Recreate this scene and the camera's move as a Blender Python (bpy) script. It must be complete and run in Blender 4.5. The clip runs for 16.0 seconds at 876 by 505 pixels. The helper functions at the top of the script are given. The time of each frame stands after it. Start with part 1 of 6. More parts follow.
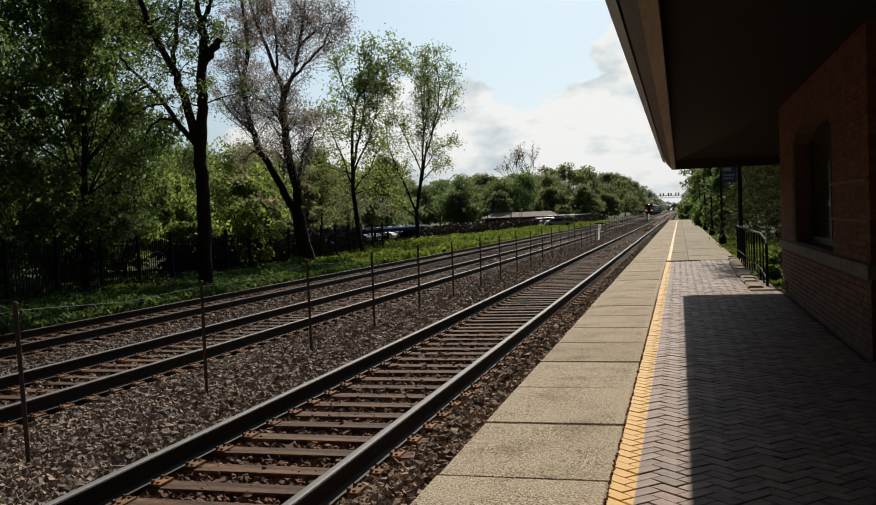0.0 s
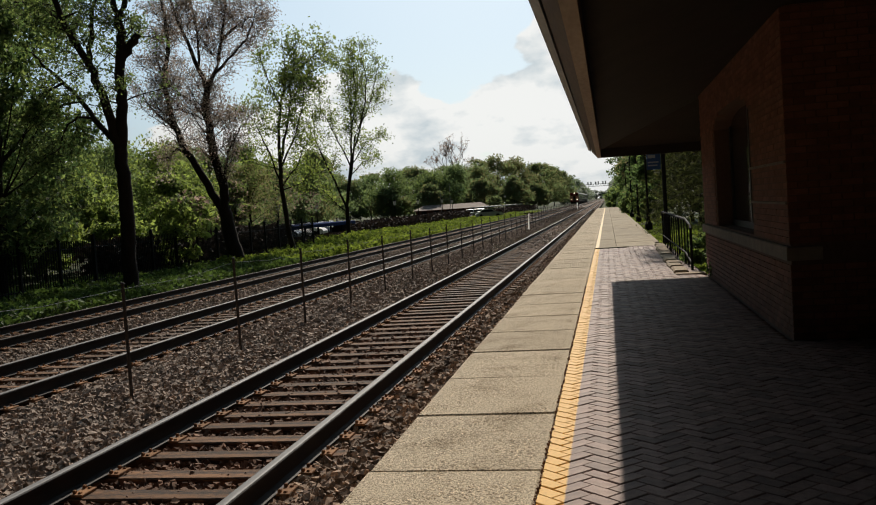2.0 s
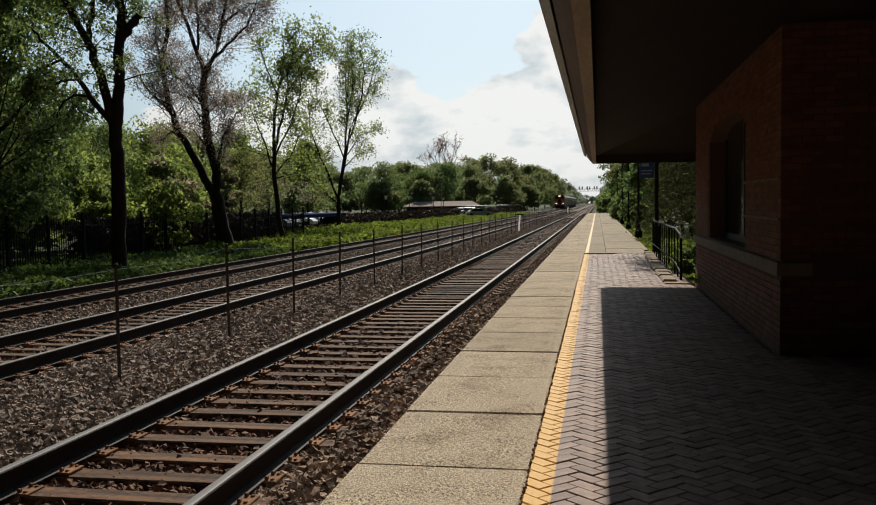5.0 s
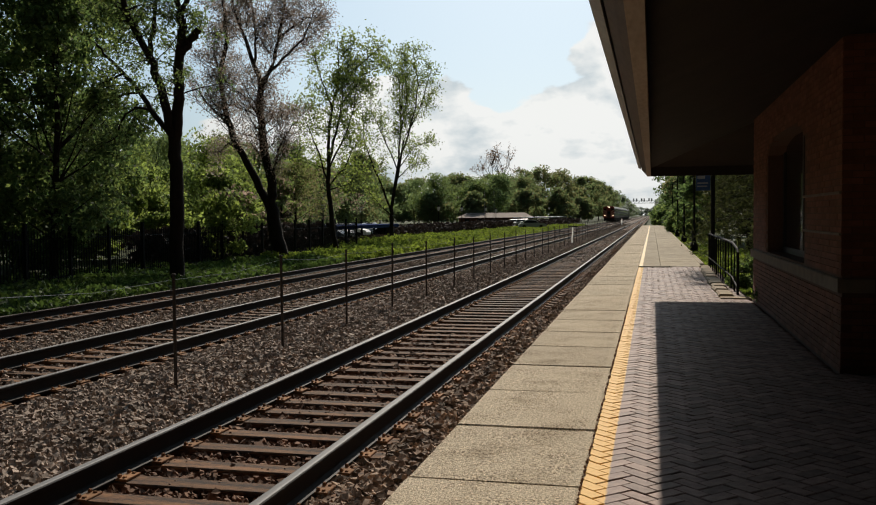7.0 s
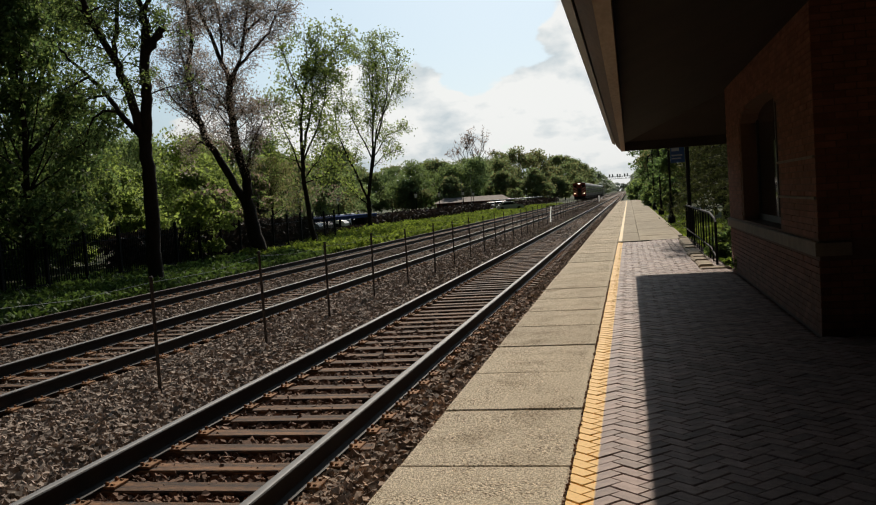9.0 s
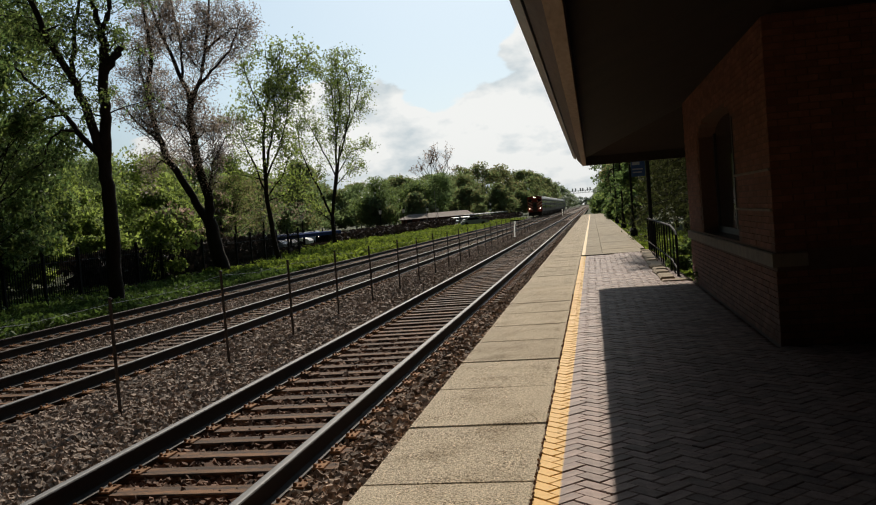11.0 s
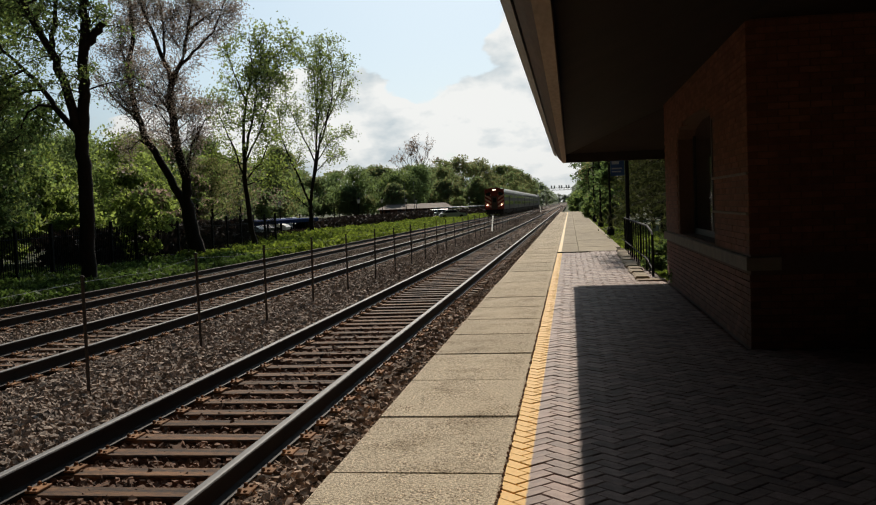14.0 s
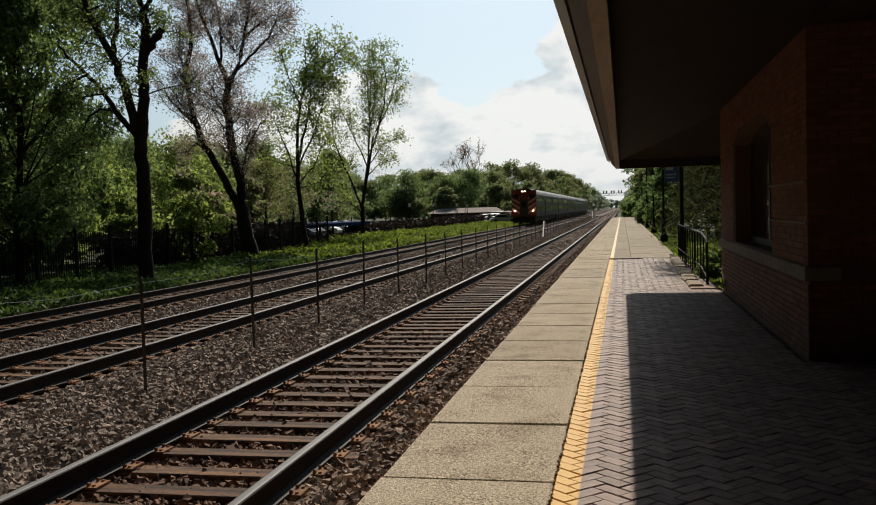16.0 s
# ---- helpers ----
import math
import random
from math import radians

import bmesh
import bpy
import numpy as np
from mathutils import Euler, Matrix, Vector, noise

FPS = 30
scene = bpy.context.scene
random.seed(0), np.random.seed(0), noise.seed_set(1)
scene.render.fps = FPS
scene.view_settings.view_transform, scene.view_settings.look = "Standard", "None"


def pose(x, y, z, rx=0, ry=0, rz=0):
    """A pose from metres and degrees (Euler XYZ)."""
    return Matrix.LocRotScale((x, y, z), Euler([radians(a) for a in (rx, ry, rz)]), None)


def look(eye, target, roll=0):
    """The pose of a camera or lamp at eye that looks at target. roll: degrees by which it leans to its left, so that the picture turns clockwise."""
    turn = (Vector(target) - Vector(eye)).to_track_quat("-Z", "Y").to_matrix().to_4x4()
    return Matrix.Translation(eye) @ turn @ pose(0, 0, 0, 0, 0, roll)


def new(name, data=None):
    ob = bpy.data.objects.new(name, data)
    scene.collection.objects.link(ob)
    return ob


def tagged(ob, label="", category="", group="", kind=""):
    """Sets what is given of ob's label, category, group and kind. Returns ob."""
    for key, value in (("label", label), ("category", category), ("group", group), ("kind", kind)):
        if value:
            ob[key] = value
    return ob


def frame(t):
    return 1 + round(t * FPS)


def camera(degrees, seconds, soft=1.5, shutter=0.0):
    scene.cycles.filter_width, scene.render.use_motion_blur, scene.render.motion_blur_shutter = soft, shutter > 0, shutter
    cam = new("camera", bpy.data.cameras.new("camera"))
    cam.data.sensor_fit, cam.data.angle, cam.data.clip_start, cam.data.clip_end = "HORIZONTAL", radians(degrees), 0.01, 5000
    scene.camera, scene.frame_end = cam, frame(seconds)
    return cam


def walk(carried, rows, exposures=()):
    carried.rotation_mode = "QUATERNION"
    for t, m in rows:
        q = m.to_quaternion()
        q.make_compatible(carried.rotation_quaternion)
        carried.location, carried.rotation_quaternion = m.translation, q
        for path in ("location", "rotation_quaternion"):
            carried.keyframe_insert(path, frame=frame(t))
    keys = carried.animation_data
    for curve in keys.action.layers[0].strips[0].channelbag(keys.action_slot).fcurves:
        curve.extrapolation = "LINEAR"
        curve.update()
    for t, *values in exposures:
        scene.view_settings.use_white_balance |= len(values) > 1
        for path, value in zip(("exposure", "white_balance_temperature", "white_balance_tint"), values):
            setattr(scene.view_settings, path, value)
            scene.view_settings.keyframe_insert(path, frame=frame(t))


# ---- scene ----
cam = camera(52.0, 16.0, soft=1.1)
PATH = [
    (0, (2.307, 0.124, 1.539), (1.785, 2.053, 1.464), -2.3),
    (0.5, (2.324, 0.163, 1.535), (1.865, 2.108, 1.442), -1.5),
    (1, (2.319, 0.161, 1.539), (1.898, 2.113, 1.422), -1.5),
    (1.5, (2.317, 0.167, 1.535), (1.92, 2.124, 1.428), -1.8),
    (2, (2.327, 0.206, 1.529), (1.951, 2.168, 1.431), -3.8),
    (2.5, (2.317, 0.185, 1.528), (1.98, 2.151, 1.397), -3.0),
    (3, (2.319, 0.19, 1.53), (1.981, 2.158, 1.415), -1.4),
    (3.5, (2.295, 0.156, 1.547), (1.966, 2.126, 1.442), 1.4),
    (3.7, (2.286, 0.133, 1.542), (1.939, 2.1, 1.446), 1.7),
    (5.8, (2.274, 0.156, 1.541), (1.915, 2.121, 1.432), -2.6),
    (6, (2.288, 0.169, 1.545), (1.922, 2.132, 1.44), -2.9),
    (6.5, (2.267, 0.111, 1.557), (1.851, 2.065, 1.462), -1.7),
    (7, (2.277, 0.131, 1.559), (1.813, 2.075, 1.479), -0.5),
    (7.5, (2.284, 0.145, 1.552), (1.869, 2.099, 1.474), -0.6),
    (8, (2.275, 0.165, 1.541), (1.787, 2.098, 1.381), -1.7),
    (8.5, (2.285, 0.171, 1.54), (1.811, 2.109, 1.399), -3.8),
    (8.7, (2.281, 0.18, 1.557), (1.847, 2.129, 1.442), -3.4),
    (10.8, (2.301, 0.164, 1.544), (1.908, 2.123, 1.44), -4.9),
    (11, (2.308, 0.188, 1.559), (1.964, 2.156, 1.477), -4.5),
    (11.5, (2.298, 0.206, 1.551), (1.978, 2.178, 1.457), -4.3),
    (12, (2.299, 0.167, 1.559), (1.926, 2.131, 1.506), -3.0),
    (12.5, (2.305, 0.182, 1.545), (1.926, 2.145, 1.482), -3.8),
    (13, (2.307, 0.174, 1.55), (1.9, 2.132, 1.508), -4.3),
    (13.5, (2.303, 0.154, 1.546), (1.943, 2.12, 1.47), -3.6),
    (14, (2.302, 0.189, 1.55), (2.008, 2.165, 1.447), -2.2),
    (14.5, (2.28, 0.131, 1.56), (1.947, 2.101, 1.455), -2.4),
    (15, (2.275, 0.113, 1.573), (1.884, 2.073, 1.506), -0.8),
    (15.5, (2.293, 0.176, 1.564), (1.898, 2.135, 1.489), -1.8),
    (16, (2.291, 0.171, 1.567), (1.887, 2.128, 1.477), -1.7),
]
walk(cam, [(t, look(eye, target, roll)) for t, eye, target, roll in PATH])

# ---- world, sun, exposure ----
scene.view_settings.exposure = -0.14
SUN_AZ, SUN_EL = radians(-5.4), radians(36.0)   # measured from the track's direction, to the right


def build_world():
    w = bpy.data.worlds.new("sky")
    w.use_nodes = True
    scene.world = w
    n, l = w.node_tree.nodes, w.node_tree.links
    n.clear()
    out, bg = n.new("ShaderNodeOutputWorld"), n.new("ShaderNodeBackground")
    sky = n.new("ShaderNodeTexSky")
    sky.sky_type, sky.sun_disc = "NISHITA", False
    sky.sun_elevation, sky.sun_rotation = SUN_EL, SUN_AZ
    sky.air_density, sky.dust_density = 1.0, 1.6
    co = n.new("ShaderNodeTexCoord")
    sep = n.new("ShaderNodeSeparateXYZ")
    l.new(co.outputs["Generated"], sep.inputs[0])
    # clouds lie on a flat deck: divide the direction by its height
    zz = n.new("ShaderNodeMath"); zz.operation = "ADD"; zz.inputs[1].default_value = 0.5
    l.new(sep.outputs[2], zz.inputs[0])
    dx = n.new("ShaderNodeMath"); dx.operation = "DIVIDE"
    dy = n.new("ShaderNodeMath"); dy.operation = "DIVIDE"
    for d, k in ((dx, 0), (dy, 1)):
        l.new(sep.outputs[k], d.inputs[0]); l.new(zz.outputs[0], d.inputs[1])
    com = n.new("ShaderNodeCombineXYZ")
    l.new(dx.outputs[0], com.inputs[0]); l.new(dy.outputs[0], com.inputs[1])
    com.inputs[2].default_value = 4.3
    big = n.new("ShaderNodeTexNoise")
    big.inputs["Scale"].default_value, big.inputs["Detail"].default_value, big.inputs["Roughness"].default_value = 5.0, 8, 0.5
    l.new(com.outputs[0], big.inputs["Vector"])
    # more cloud towards the horizon
    low = n.new("ShaderNodeMapRange")
    low.inputs[1].default_value, low.inputs[2].default_value = 0.105, 0.2
    low.inputs[3].default_value, low.inputs[4].default_value = 0.2, -0.16
    # the bank of cloud stands higher towards the right
    tilt = n.new("ShaderNodeMath"); tilt.operation = "MULTIPLY_ADD"; tilt.inputs[1].default_value = -0.2
    l.new(sep.outputs[0], tilt.inputs[0]); l.new(sep.outputs[2], tilt.inputs[2])
    left = n.new("ShaderNodeMath"); left.operation = "ADD"; left.inputs[1].default_value = -0.03
    l.new(tilt.outputs[0], left.inputs[0]); l.new(left.outputs[0], low.inputs[0])
    add = n.new("ShaderNodeMath"); add.operation = "ADD"
    l.new(big.outputs[0], add.inputs[0]); l.new(low.outputs[0], add.inputs[1])
    ramp = n.new("ShaderNodeMapRange"); ramp.interpolation_type = "SMOOTHSTEP"
    ramp.inputs[1].default_value, ramp.inputs[2].default_value = 0.50, 0.548
    l.new(add.outputs[0], ramp.inputs[0])
    fine = n.new("ShaderNodeTexNoise")
    fine.inputs["Scale"].default_value, fine.inputs["Detail"].default_value = 7.5, 6
    l.new(com.outputs[0], fine.inputs["Vector"])
    shade = n.new("ShaderNodeMix"); shade.data_type = "RGBA"
    shade.inputs[6].default_value, shade.inputs[7].default_value = (6.2, 7.0, 7.4, 1), (9.8, 9.9, 9.7, 1)
    sr = n.new("ShaderNodeMapRange"); sr.inputs[1].default_value, sr.inputs[2].default_value = 0.4, 0.54
    l.new(fine.outputs[0], sr.inputs[0]); l.new(sr.outputs[0], shade.inputs[0])
    veil = n.new("ShaderNodeMix"); veil.data_type = "RGBA"; veil.inputs[0].default_value = 0.6
    veil.inputs[7].default_value = (4.6, 7.1, 9.0, 1)
    l.new(sky.outputs[0], veil.inputs[6])
    mix = n.new("ShaderNodeMix"); mix.data_type = "RGBA"
    l.new(ramp.outputs[0], mix.inputs[0]); l.new(veil.outputs[2], mix.inputs[6]); l.new(shade.outputs[2], mix.inputs[7])
    # the hazy sky is brightest towards the sun and falls off behind
    dot = n.new("ShaderNodeVectorMath"); dot.operation = "DOT_PRODUCT"
    dot.inputs[1].default_value = (math.sin(SUN_AZ) * math.cos(SUN_EL), math.cos(SUN_AZ) * math.cos(SUN_EL), math.sin(SUN_EL))
    l.new(co.outputs["Generated"], dot.inputs[0])
    fall = n.new("ShaderNodeMapRange"); fall.interpolation_type = "SMOOTHSTEP"
    fall.inputs[1].default_value, fall.inputs[2].default_value = 0.56, 0.87
    fall.inputs[3].default_value, fall.inputs[4].default_value = 0.04, 1.0
    l.new(dot.outputs["Value"], fall.inputs[0])
    gain = n.new("ShaderNodeVectorMath"); gain.operation = "SCALE"
    l.new(mix.outputs[2], gain.inputs[0]); l.new(fall.outputs[0], gain.inputs["Scale"])
    l.new(gain.outputs[0], bg.inputs[0])
    bg.inputs[1].default_value = 0.1
    l.new(bg.outputs[0], out.inputs[0])


build_world()
sun = new("sun", bpy.data.lights.new("sun", "SUN"))
sun.data.energy, sun.data.angle, sun.data.color = 4.3, radians(0.55), (1.0, 0.9, 0.765)
sun_dir = Vector((math.sin(SUN_AZ) * math.cos(SUN_EL), math.cos(SUN_AZ) * math.cos(SUN_EL), math.sin(SUN_EL)))
sun.matrix_world = Matrix.Translation((0, 0, 60)) @ sun_dir.to_track_quat("Z", "Y").to_matrix().to_4x4()


# ---- materials ----
def material(name, colour, second=None, scale=6.0, fine=60.0, rough=0.8, metal=0.0, bump=0.3, depth=0.01, vary=0.0,
             island=False, through_light=0.0, stretch=(1, 1, 1), specular=0.22, contrast=(0.35, 0.65), coords="Object"):
    """Two colours mixed by noise at two scales, with relief; vary: brightness from piece to piece."""
    m = bpy.data.materials.new(name)
    m.use_nodes = True
    n, l = m.node_tree.nodes, m.node_tree.links
    b = n["Principled BSDF"]
    b.inputs["Roughness"].default_value, b.inputs["Metallic"].default_value = rough, metal
    b.inputs["Specular IOR Level"].default_value = specular
    second = second or tuple(c * 0.72 for c in colour)
    co, mp = n.new("ShaderNodeTexCoord"), n.new("ShaderNodeMapping")
    mp.inputs["Scale"].default_value = stretch
    l.new(n.new("ShaderNodeNewGeometry").outputs["Position"] if coords == "World" else co.outputs[coords], mp.inputs[0])
    a, f = n.new("ShaderNodeTexNoise"), n.new("ShaderNodeTexNoise")
    a.inputs["Scale"].default_value, a.inputs["Detail"].default_value = scale, 5
    f.inputs["Scale"].default_value, f.inputs["Detail"].default_value = fine, 3
    for t in (a, f):
        l.new(mp.outputs[0], t.inputs["Vector"])
    av = n.new("ShaderNodeMath"); av.operation = "MULTIPLY_ADD"; av.inputs[1].default_value = 0.45
    half = n.new("ShaderNodeMath"); half.operation = "MULTIPLY"; half.inputs[1].default_value = 0.55
    l.new(a.outputs[0], half.inputs[0]); l.new(f.outputs[0], av.inputs[0]); l.new(half.outputs[0], av.inputs[2])
    mr = n.new("ShaderNodeMapRange")
    mr.inputs[1].default_value, mr.inputs[2].default_value = contrast
    l.new(av.outputs[0], mr.inputs[0])
    mix = n.new("ShaderNodeMix"); mix.data_type = "RGBA"
    mix.inputs[6].default_value, mix.inputs[7].default_value = (*second, 1), (*colour, 1)
    l.new(mr.outputs[0], mix.inputs[0])
    col = mix.outputs[2]
    if vary:
        if island:
            src = n.new("ShaderNodeNewGeometry").outputs["Random Per Island"]
        else:
            src = n.new("ShaderNodeObjectInfo").outputs["Random"]
        vr = n.new("ShaderNodeMapRange")
        vr.inputs[3].default_value, vr.inputs[4].default_value = 1 - vary, 1 + vary
        l.new(src, vr.inputs[0])
        hs = n.new("ShaderNodeHueSaturation")
        l.new(vr.outputs[0], hs.inputs["Value"]); l.new(col, hs.inputs["Color"])
        col = hs.outputs[0]
    l.new(col, b.inputs["Base Color"])
    if bump:
        bp = n.new("ShaderNodeBump")
        bp.inputs["Strength"].default_value, bp.inputs["Distance"].default_value = bump, depth
        l.new(av.outputs[0], bp.inputs["Height"]); l.new(bp.outputs[0], b.inputs["Normal"])
    if through_light:
        tr, ms = n.new("ShaderNodeBsdfTranslucent"), n.new("ShaderNodeMixShader")
        ms.inputs[0].default_value = through_light
        gain = n.new("ShaderNodeMix"); gain.data_type = "RGBA"; gain.blend_type = "MULTIPLY"; gain.inputs[0].default_value = 1
        gain.inputs[7].default_value = (1.4, 1.4, 0.9, 1) if colour[1] > colour[2] * 1.3 else (1.1, 1.1, 1.1, 1)
        l.new(col, gain.inputs[6]); l.new(gain.outputs[2], tr.inputs[0])
        l.new(b.outputs[0], ms.inputs[1]); l.new(tr.outputs[0], ms.inputs[2])
        l.new(ms.outputs[0], n["Material Output"].inputs[0])
    return m


def pitted(m):
    """Coarse pits and pale grains of exposed aggregate, with large stains, over a base colour."""
    n, l = m.node_tree.nodes, m.node_tree.links
    b = n["Principled BSDF"]
    link = b.inputs["Base Color"].links[0]
    col = link.from_socket
    where = n.new("ShaderNodeNewGeometry").outputs["Position"]
    # a trowelled margin along the inner edge is smooth
    across, trowel = n.new("ShaderNodeSeparateXYZ"), n.new("ShaderNodeMapRange")
    l.new(where, across.inputs[0]); l.new(across.outputs[0], trowel.inputs[0])
    trowel.inputs[1].default_value, trowel.inputs[2].default_value = 1.79, 1.825
    trowel.inputs[3].default_value, trowel.inputs[4].default_value = 1, 0.15
    patch, worn = n.new("ShaderNodeTexNoise"), n.new("ShaderNodeMapRange")
    patch.inputs["Scale"].default_value, patch.inputs["Detail"].default_value = 1.9, 4
    worn.inputs[1].default_value, worn.inputs[2].default_value, worn.inputs[3].default_value = 0.4, 0.58, 0.25
    both = n.new("ShaderNodeMath"); both.operation = "MULTIPLY"
    l.new(where, patch.inputs["Vector"]); l.new(patch.outputs[0], worn.inputs[0])
    l.new(worn.outputs[0], both.inputs[0]); l.new(trowel.outputs[0], both.inputs[1])
    for kind, scale, low, high, tone in (("v", 50, 0.26, 0.4, (0.2, 0.165, 0.125)), ("v", 58, 0.18, 0.32, (1.7, 1.7, 1.72)), ("n", 26, 0.36, 0.46, (0.72, 0.68, 0.62)), ("n", 2.2, 0.36, 0.52, (0.8, 0.78, 0.75))):
        t = n.new("ShaderNodeTexVoronoi" if kind == "v" else "ShaderNodeTexNoise")
        t.inputs["Scale"].default_value = scale
        l.new(where, t.inputs["Vector"])
        mr = n.new("ShaderNodeMapRange")
        mr.inputs[1].default_value, mr.inputs[2].default_value, mr.inputs[3].default_value, mr.inputs[4].default_value = low, high, 1, 0
        l.new(t.outputs[0], mr.inputs[0])
        mix = n.new("ShaderNodeMix"); mix.data_type = "RGBA"; mix.blend_type = "MULTIPLY"
        mix.inputs[7].default_value = (*tone, 1)
        inside = n.new("ShaderNodeMath"); inside.operation = "MULTIPLY"
        l.new(mr.outputs[0], inside.inputs[0]); l.new(both.outputs[0], inside.inputs[1])
        l.new(inside.outputs[0], mix.inputs[0]); l.new(col, mix.inputs[6])
        col = mix.outputs[2]
    l.new(col, b.inputs["Base Color"])


def glow(name, colour, strength):
    m = bpy.data.materials.new(name)
    m.use_nodes = True
    b = m.node_tree.nodes["Principled BSDF"]
    b.inputs["Base Color"].default_value = (*colour, 1)
    b.inputs["Emission Color"].default_value, b.inputs["Emission Strength"].default_value = (*colour, 1), strength
    return m


def glass_material(name, colour=(0.02, 0.025, 0.03), rough=0.04):
    m = bpy.data.materials.new(name)
    m.use_nodes = True
    b = m.node_tree.nodes["Principled BSDF"]
    b.inputs["Base Color"].default_value = (*colour, 1)
    b.inputs["Roughness"].default_value, b.inputs["IOR"].default_value = rough, 1.5
    b.inputs["Specular IOR Level"].default_value = 0.28
    return m


CONCRETE = material("concrete", (0.74, 0.615, 0.445), (0.33, 0.265, 0.19), 60, 150, 0.95, bump=1.0, depth=0.016, contrast=(0.42, 0.56), vary=0.08, coords="World")
pitted(CONCRETE)
CONCRETE_FAR = material("concrete_walk", (0.42, 0.345, 0.235), (0.27, 0.22, 0.155), 2.5, 45, 0.9, bump=0.6, vary=0.1, contrast=(0.4, 0.6), coords="World")
PAVER = material("brick_paver", (0.33, 0.222, 0.178), (0.165, 0.105, 0.085), 14, 120, 0.56, bump=0.5, depth=0.003, vary=0.28, specular=0.075, coords="Object")
PAVER_J = material("brick_paver_joined", (0.33, 0.222, 0.178), (0.165, 0.105, 0.085), 14, 120, 0.56, bump=0.5, depth=0.003, vary=0.28, specular=0.075, island=True)
YELLOW = material("yellow_paint", (0.66, 0.46, 0.2), (0.48, 0.33, 0.15), 16, 130, 0.65, bump=0.3, depth=0.002, vary=0.08, contrast=(0.25, 0.5))


def paint_stripe(m, x_edge, colour, worn):
    """A line painted over the pavers along the platform, with a worn edge."""
    n, l = m.node_tree.nodes, m.node_tree.links
    b = n["Principled BSDF"]
    old = b.inputs["Base Color"].links[0].from_socket
    geo, sep, nz = n.new("ShaderNodeNewGeometry"), n.new("ShaderNodeSeparateXYZ"), n.new("ShaderNodeTexNoise")
    nz.inputs["Scale"].default_value, nz.inputs["Detail"].default_value = 45, 4
    l.new(geo.outputs["Position"], sep.inputs[0]); l.new(geo.outputs["Position"], nz.inputs["Vector"])
    add = n.new("ShaderNodeMath"); add.operation = "MULTIPLY_ADD"; add.inputs[1].default_value = 0.03
    l.new(nz.outputs[0], add.inputs[0]); l.new(sep.outputs[0], add.inputs[2])
    mr = n.new("ShaderNodeMapRange")
    mr.inputs[1].default_value, mr.inputs[2].default_value = x_edge + 0.012, x_edge + 0.022
    mr.inputs[3].default_value, mr.inputs[4].default_value = 1, 0
    l.new(add.outputs[0], mr.inputs[0])
    wear = n.new("ShaderNodeMix"); wear.data_type = "RGBA"
    wear.inputs[6].default_value, wear.inputs[7].default_value = (*worn, 1), (*colour, 1)
    wr = n.new("ShaderNodeMapRange"); wr.inputs[1].default_value, wr.inputs[2].default_value = 0.3, 0.5
    l.new(nz.outputs[0], wr.inputs[0]); l.new(wr.outputs[0], wear.inputs[0])
    mix = n.new("ShaderNodeMix"); mix.data_type = "RGBA"
    l.new(mr.outputs[0], mix.inputs[0]); l.new(old, mix.inputs[6]); l.new(wear.outputs[2], mix.inputs[7])
    l.new(mix.outputs[2], b.inputs["Base Color"])


for m in (PAVER, PAVER_J):
    paint_stripe(m, 2.024, (0.80, 0.46, 0.10), (0.68, 0.38, 0.085))
JOINT = material("joint_sand", (0.07, 0.06, 0.05), None, 20, 200, 0.95)
RAIL_DULL = material("rail_dull", (0.085, 0.07, 0.06), (0.05, 0.04, 0.034), 3, 60, 0.75, 0.1, bump=0.1, depth=0.001, specular=0.2)
RAIL_SIDE = material("rail_rust", (0.024, 0.018, 0.015), (0.013, 0.010, 0.009), 4, 70, 0.7, 0.0, bump=0.3, depth=0.002)
RAIL_TOP = material("rail_steel", (0.23, 0.22, 0.215), (0.15, 0.145, 0.14), 3, 60, 0.6, 0.0, specular=0.17, bump=0.08, depth=0.001, stretch=(1, .05, 1))
SLEEPER = material("creosoted_wood", (0.22, 0.106, 0.047), (0.035, 0.023, 0.017), 3, 40, 0.85, contrast=(0.44, 0.6), bump=0.6, depth=0.008, vary=0.35, stretch=(0.4, 3, 3))
SLEEPER_J = material("creosoted_wood_joined", (0.22, 0.106, 0.047), (0.05, 0.03, 0.02), 3, 40, 0.85, bump=0.6, depth=0.008, vary=0.35, island=True, stretch=(0.4, 3, 3))
RUST = material("rusty_plate", (0.34, 0.17, 0.075), (0.16, 0.075, 0.035), 12, 90, 0.85, bump=0.4, depth=0.003, vary=0.2)
BALLAST = material("ballast_bed", (0.17, 0.115, 0.08), (0.04, 0.028, 0.02), 9, 26, 0.9, bump=1.0, depth=0.04, contrast=(0.38, 0.6))
STONE = material("ballast_stone", (0.42, 0.325, 0.258), (0.165, 0.122, 0.094), 7, 60, 0.85, bump=0.3, depth=0.006, vary=0.5, island=True)
